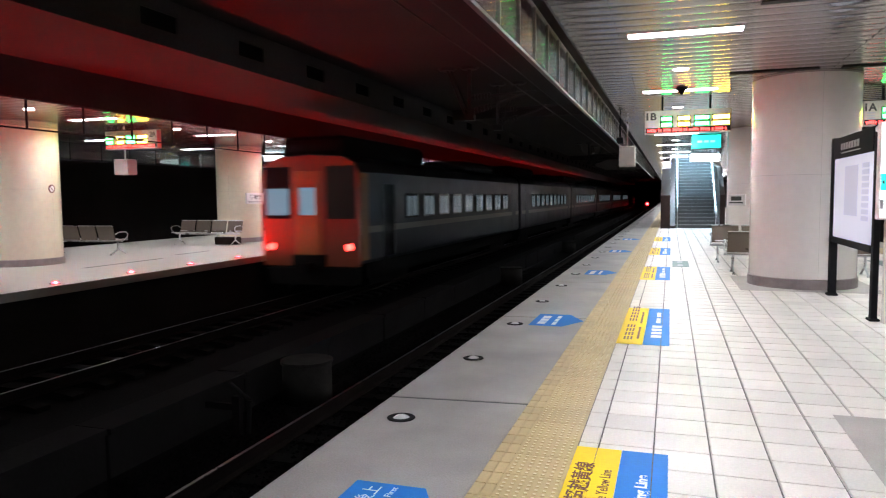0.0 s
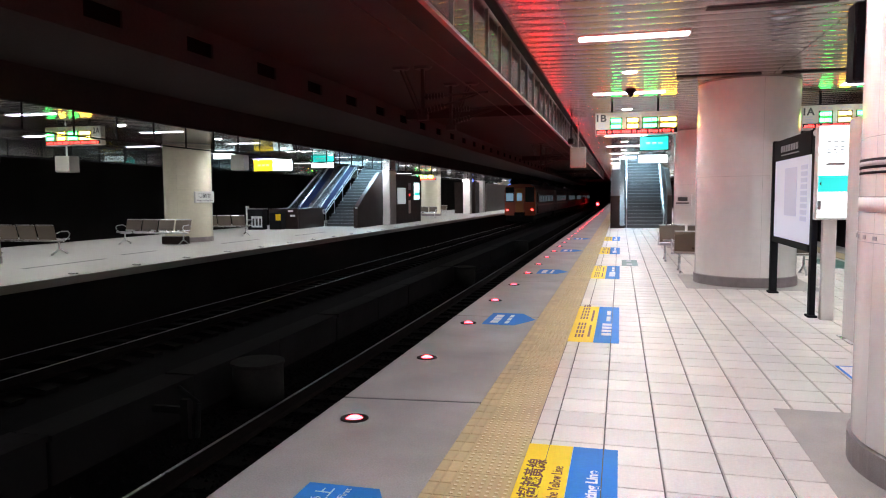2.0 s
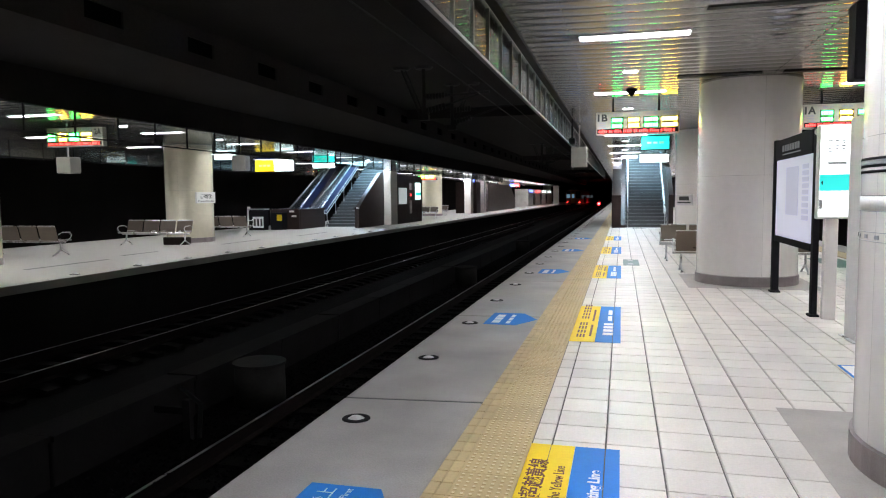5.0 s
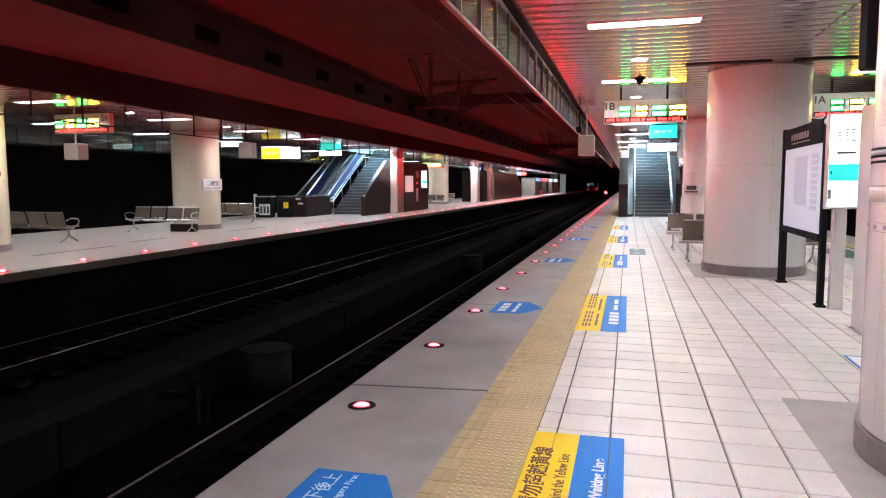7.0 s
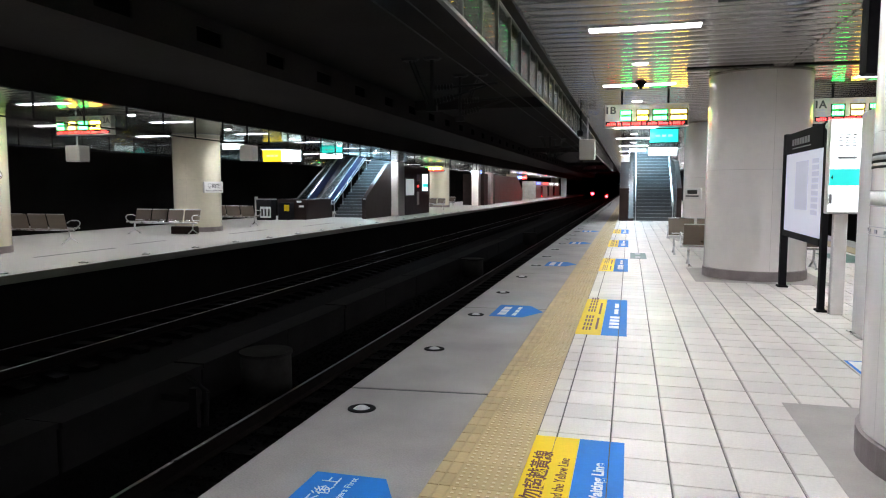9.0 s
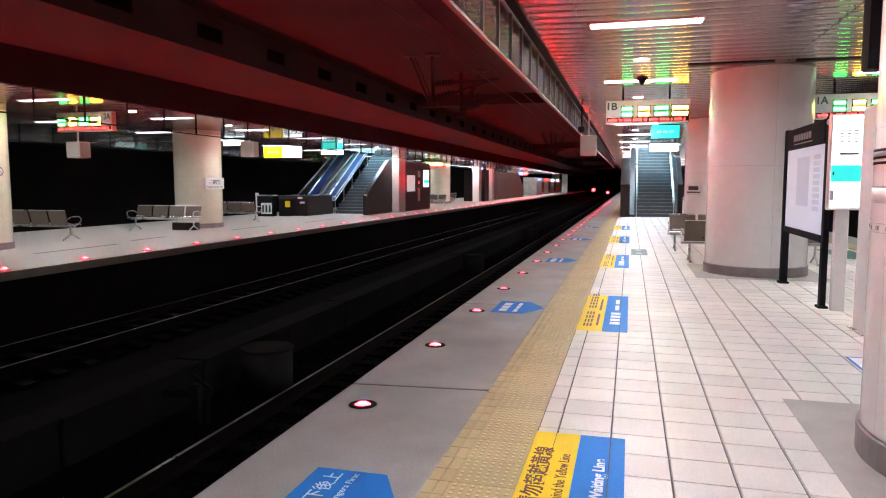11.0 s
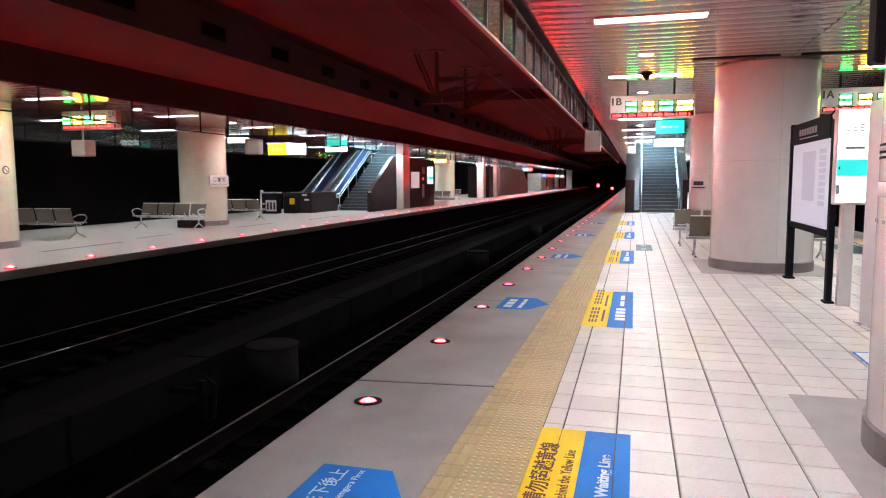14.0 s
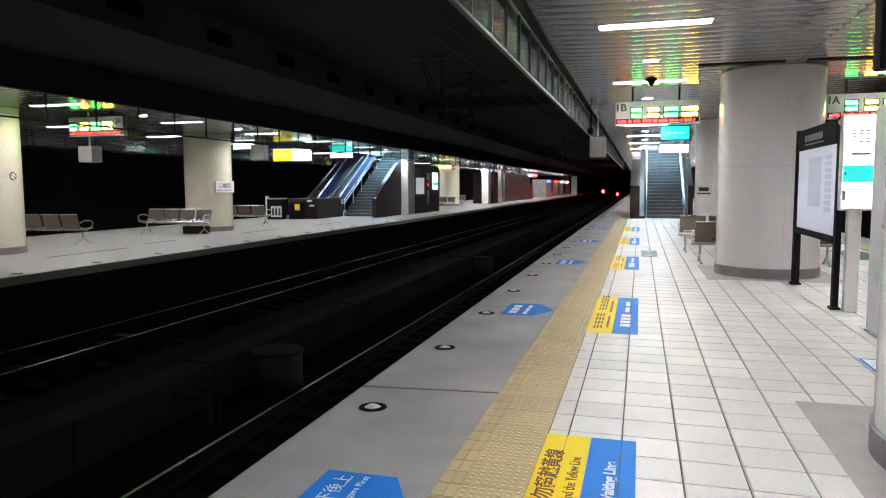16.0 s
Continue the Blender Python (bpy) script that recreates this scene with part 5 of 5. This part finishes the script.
    plaque(-15.3, 22.25, 74, 1.6, True)
    plaque(2.42, 22.4, -45, 1.4, False)
    s = thing("panel_post", pose(2.42, 8.1, 0), "white edge of a slim notice panel standing on the tiles", "notice board")
    bm = bmesh.new()
    rbx(bm, -0.06, 0.06, -0.2, 0.2, 0, 2.35, 0.01, 1)
    part("panel", bm, M_WHITE, s)
    bm = bmesh.new()
    bx(bm, -0.1, 0.1, -0.24, 0.24, 0, 0.012)
    part("foot_plate", bm, M_STEEL, s)
    s = thing("black_sign", pose(1.72, 6.0, 2.42), "large black hanging sign box seen from its dark back", "sign")
    bm = bmesh.new()
    rbx(bm, 0, 1.5, 0, 0.2, 0, 0.6, 0.015, 1)
    part("case", bm, M_BLACK, s)
    for x in (0.2, 1.3):
        bm = bmesh.new()
        rod(bm, (x, 0.1, 0.6), (x, 0.1, CEIL - 2.42), 0.02)
        part("hanger", bm, M_BLACK, s)
    b = build_bench()
    b.matrix_basis = pose(2.33, 14.75, 0, 0, 0, 180)
    copy_thing(b, pose(2.2, 17.3, 0))
    copy_thing(b, pose(-16.4, 16.1, 0, 0, 0, 180))
    copy_thing(b, pose(-15.35, 20.3, 0))
    copy_thing(b, pose(-16.1, 25.6, 0, 0, 0, 180))
    copy_thing(b, pose(-14.2, 48.5, 0))
    copy_thing(b, pose(-15.3, 56.0, 0))
    s = thing("cable_box", pose(-14.75, 20.5, 0), "dark low box under the far bench", "box")
    bm = bmesh.new()
    rbx(bm, -0.45, 0.45, 0, 0.3, 0, 0.26, 0.015, 1)
    part("case", bm, M_GRANITE, s)
    build_near_stairs()
    build_far_stairs()
    build_escalator()
    build_bins()
    build_trackside()
    build_signal(-5.4, 175.0, -0.45, True)
    build_signal(-7.02, 140.0, 0.5, False)
    ceiling_slot(0.87, 2.17, 12.15)
    ceiling_slot(2.49, 3.8, 12.2)
    ceiling_slot(0.85, 2.11, 7.8)
    ceiling_slot(2.45, 3.7, 7.8)
    s = thing("smoke_detector", pose(0.16, 13.5, CEIL), "dark cone-shaped detector under the ceiling", "detector")
    bm = bmesh.new()
    cyl(bm, 0, 0, -0.12, 0, 0.02, 12, 0.11)
    part("cone", bm, M_BLACK, s)
    # columns, walls and kiosks far along the far platform
    for y in (60.5, 66.5):
        s = thing("square_column", pose(-13.2, y, 0), "white square column far along the platform", "column", "far square columns")
        bm = bmesh.new()
        rbx(bm, -0.3, 0.3, -0.5, 0.5, 0, CEIL, 0.02, 1)
        part("shaft", bm, M_ENAMEL, s)
    s = thing("service_block", pose(-13.0, 63.0, 0), "dark granite service block between white columns", "kiosk")
    bm = bmesh.new()
    bx(bm, -2.0, 0, 0, 1.8, 0, 2.9)
    part("block", bm, M_GRANITE, s)
    s = thing("stair_wall", pose(-13.3, 70.0, 0), "grey wall of another staircase far along the platform", "wall")
    bm = bmesh.new()
    prism(bm, [(0, 0), (0, 2.9), (15, 2.9), (19, 1.2), (19, 0)], -1.9, 0)
    part("panel", bm, M_BROWN, s)
    s = thing("kiosk", pose(-13.3, 102.0, 0), "pale kiosk with lit strips far along the platform", "kiosk")
    bm = bmesh.new()
    bx(bm, -2.0, 0, 0, 36, 0, 2.6)
    part("body", bm, M_PATCH, s)
    for k in range(4):
        bm = bmesh.new()
        bx(bm, 0.002, 0.06, 1.0 + k * 9, 5.0 + k * 9, 2.15, 2.45)
        part("lit_strip", bm, (M_BLUE_S, M_RED_L, M_WHITE_S, M_WHITE_S)[k], s)
    for k in range(3):
        bm = bmesh.new()
        bx(bm, 0.002, 0.03, 6.0 + k * 9, 8.5 + k * 9, 0.2, 1.9)
        part("dark_opening", bm, M_DARKWIN, s)
    s = thing("platform_gate", pose(-11.6, 128.0, 0), "white gate post at the far platform end", "gate")
    bm = bmesh.new()
    rbx(bm, -0.5, 0.5, 0, 0.3, 0, 3.4, 0.02, 1)
    part("post", bm, M_WHITE, s)


M_BROWN = mat("brown granite wall", (0.1, 0.08, 0.07), 0.35, vary=0.3, fine=60, coarse=2)
M_BLUE_S = glow("blue lit sign", (0.15, 0.25, 1.0), 3.0)
M_GREENFILM = mat("dark green floor film", (0.01, 0.09, 0.06), 0.4)


# ---- main ----
build_structure()
build_tracks()
build_floor()
build_ceiling("near", -1.22, 5.55, 0.0, 2.3)
build_ceiling("far", -18.7, -11.6, -15.5, -13.1)
build_barrier("near", -1.35, 0.9, 0.78, 76)
build_barrier("far", -11.45, 2.0, 1.33, 50)
p = build_pillar()
p.matrix_basis = pose(2.15, 4.3, 0)
for px, py in PILLARS[1:] + ((2.3, 49.5), (2.3, 58.8), (2.3, 68)):
    copy_thing(p, pose(px, py, 0))
for py in (4.0, 13.12, 22.25, 55.8, 93.0, 148.0):
    q = copy_thing(p, pose(-15.3, py, 0))
    q["label"] = "round pillar clad in aged yellowish enamel panels"
    for c in q.children:
        if c.name.startswith("cladding"):
            c.data = c.data.copy()
            c.data.materials[0] = M_AGED
            c["label"] = "aged yellowish enamel cladding panels"
build_lights()
build_edge_lamps()
build_train()
build_barrier("far_back", -18.8, 2.0, 1.33, 50)
build_all_things()



def motions():
    for lens, side in EDGE_LENSES:
        walk(lens, lens_rows((NEAR_ON, FAR_ON)[side], side))
    for i, c in enumerate(CARS):
        rows = []
        for k in range(33):
            t = k * 0.5
            x, y, a = track_point(16.5 + 24.4 * t + i * CAR_L)
            rows.append((t, pose(x, y, 0, 0, 0, a)))
        walk(c, rows)
    # the far signal shows red once the train has passed it
    for lens, z in SIGNAL_LENS:
        at = lambda a: pose(0, 0.1, z, 0, 0, a)
        walk(lens, [(0.0, at(180)), (8.3, at(180)), (8.4, at(120)), (8.5, at(60)), (8.6, at(0)), (16.0, at(0))])


motions()
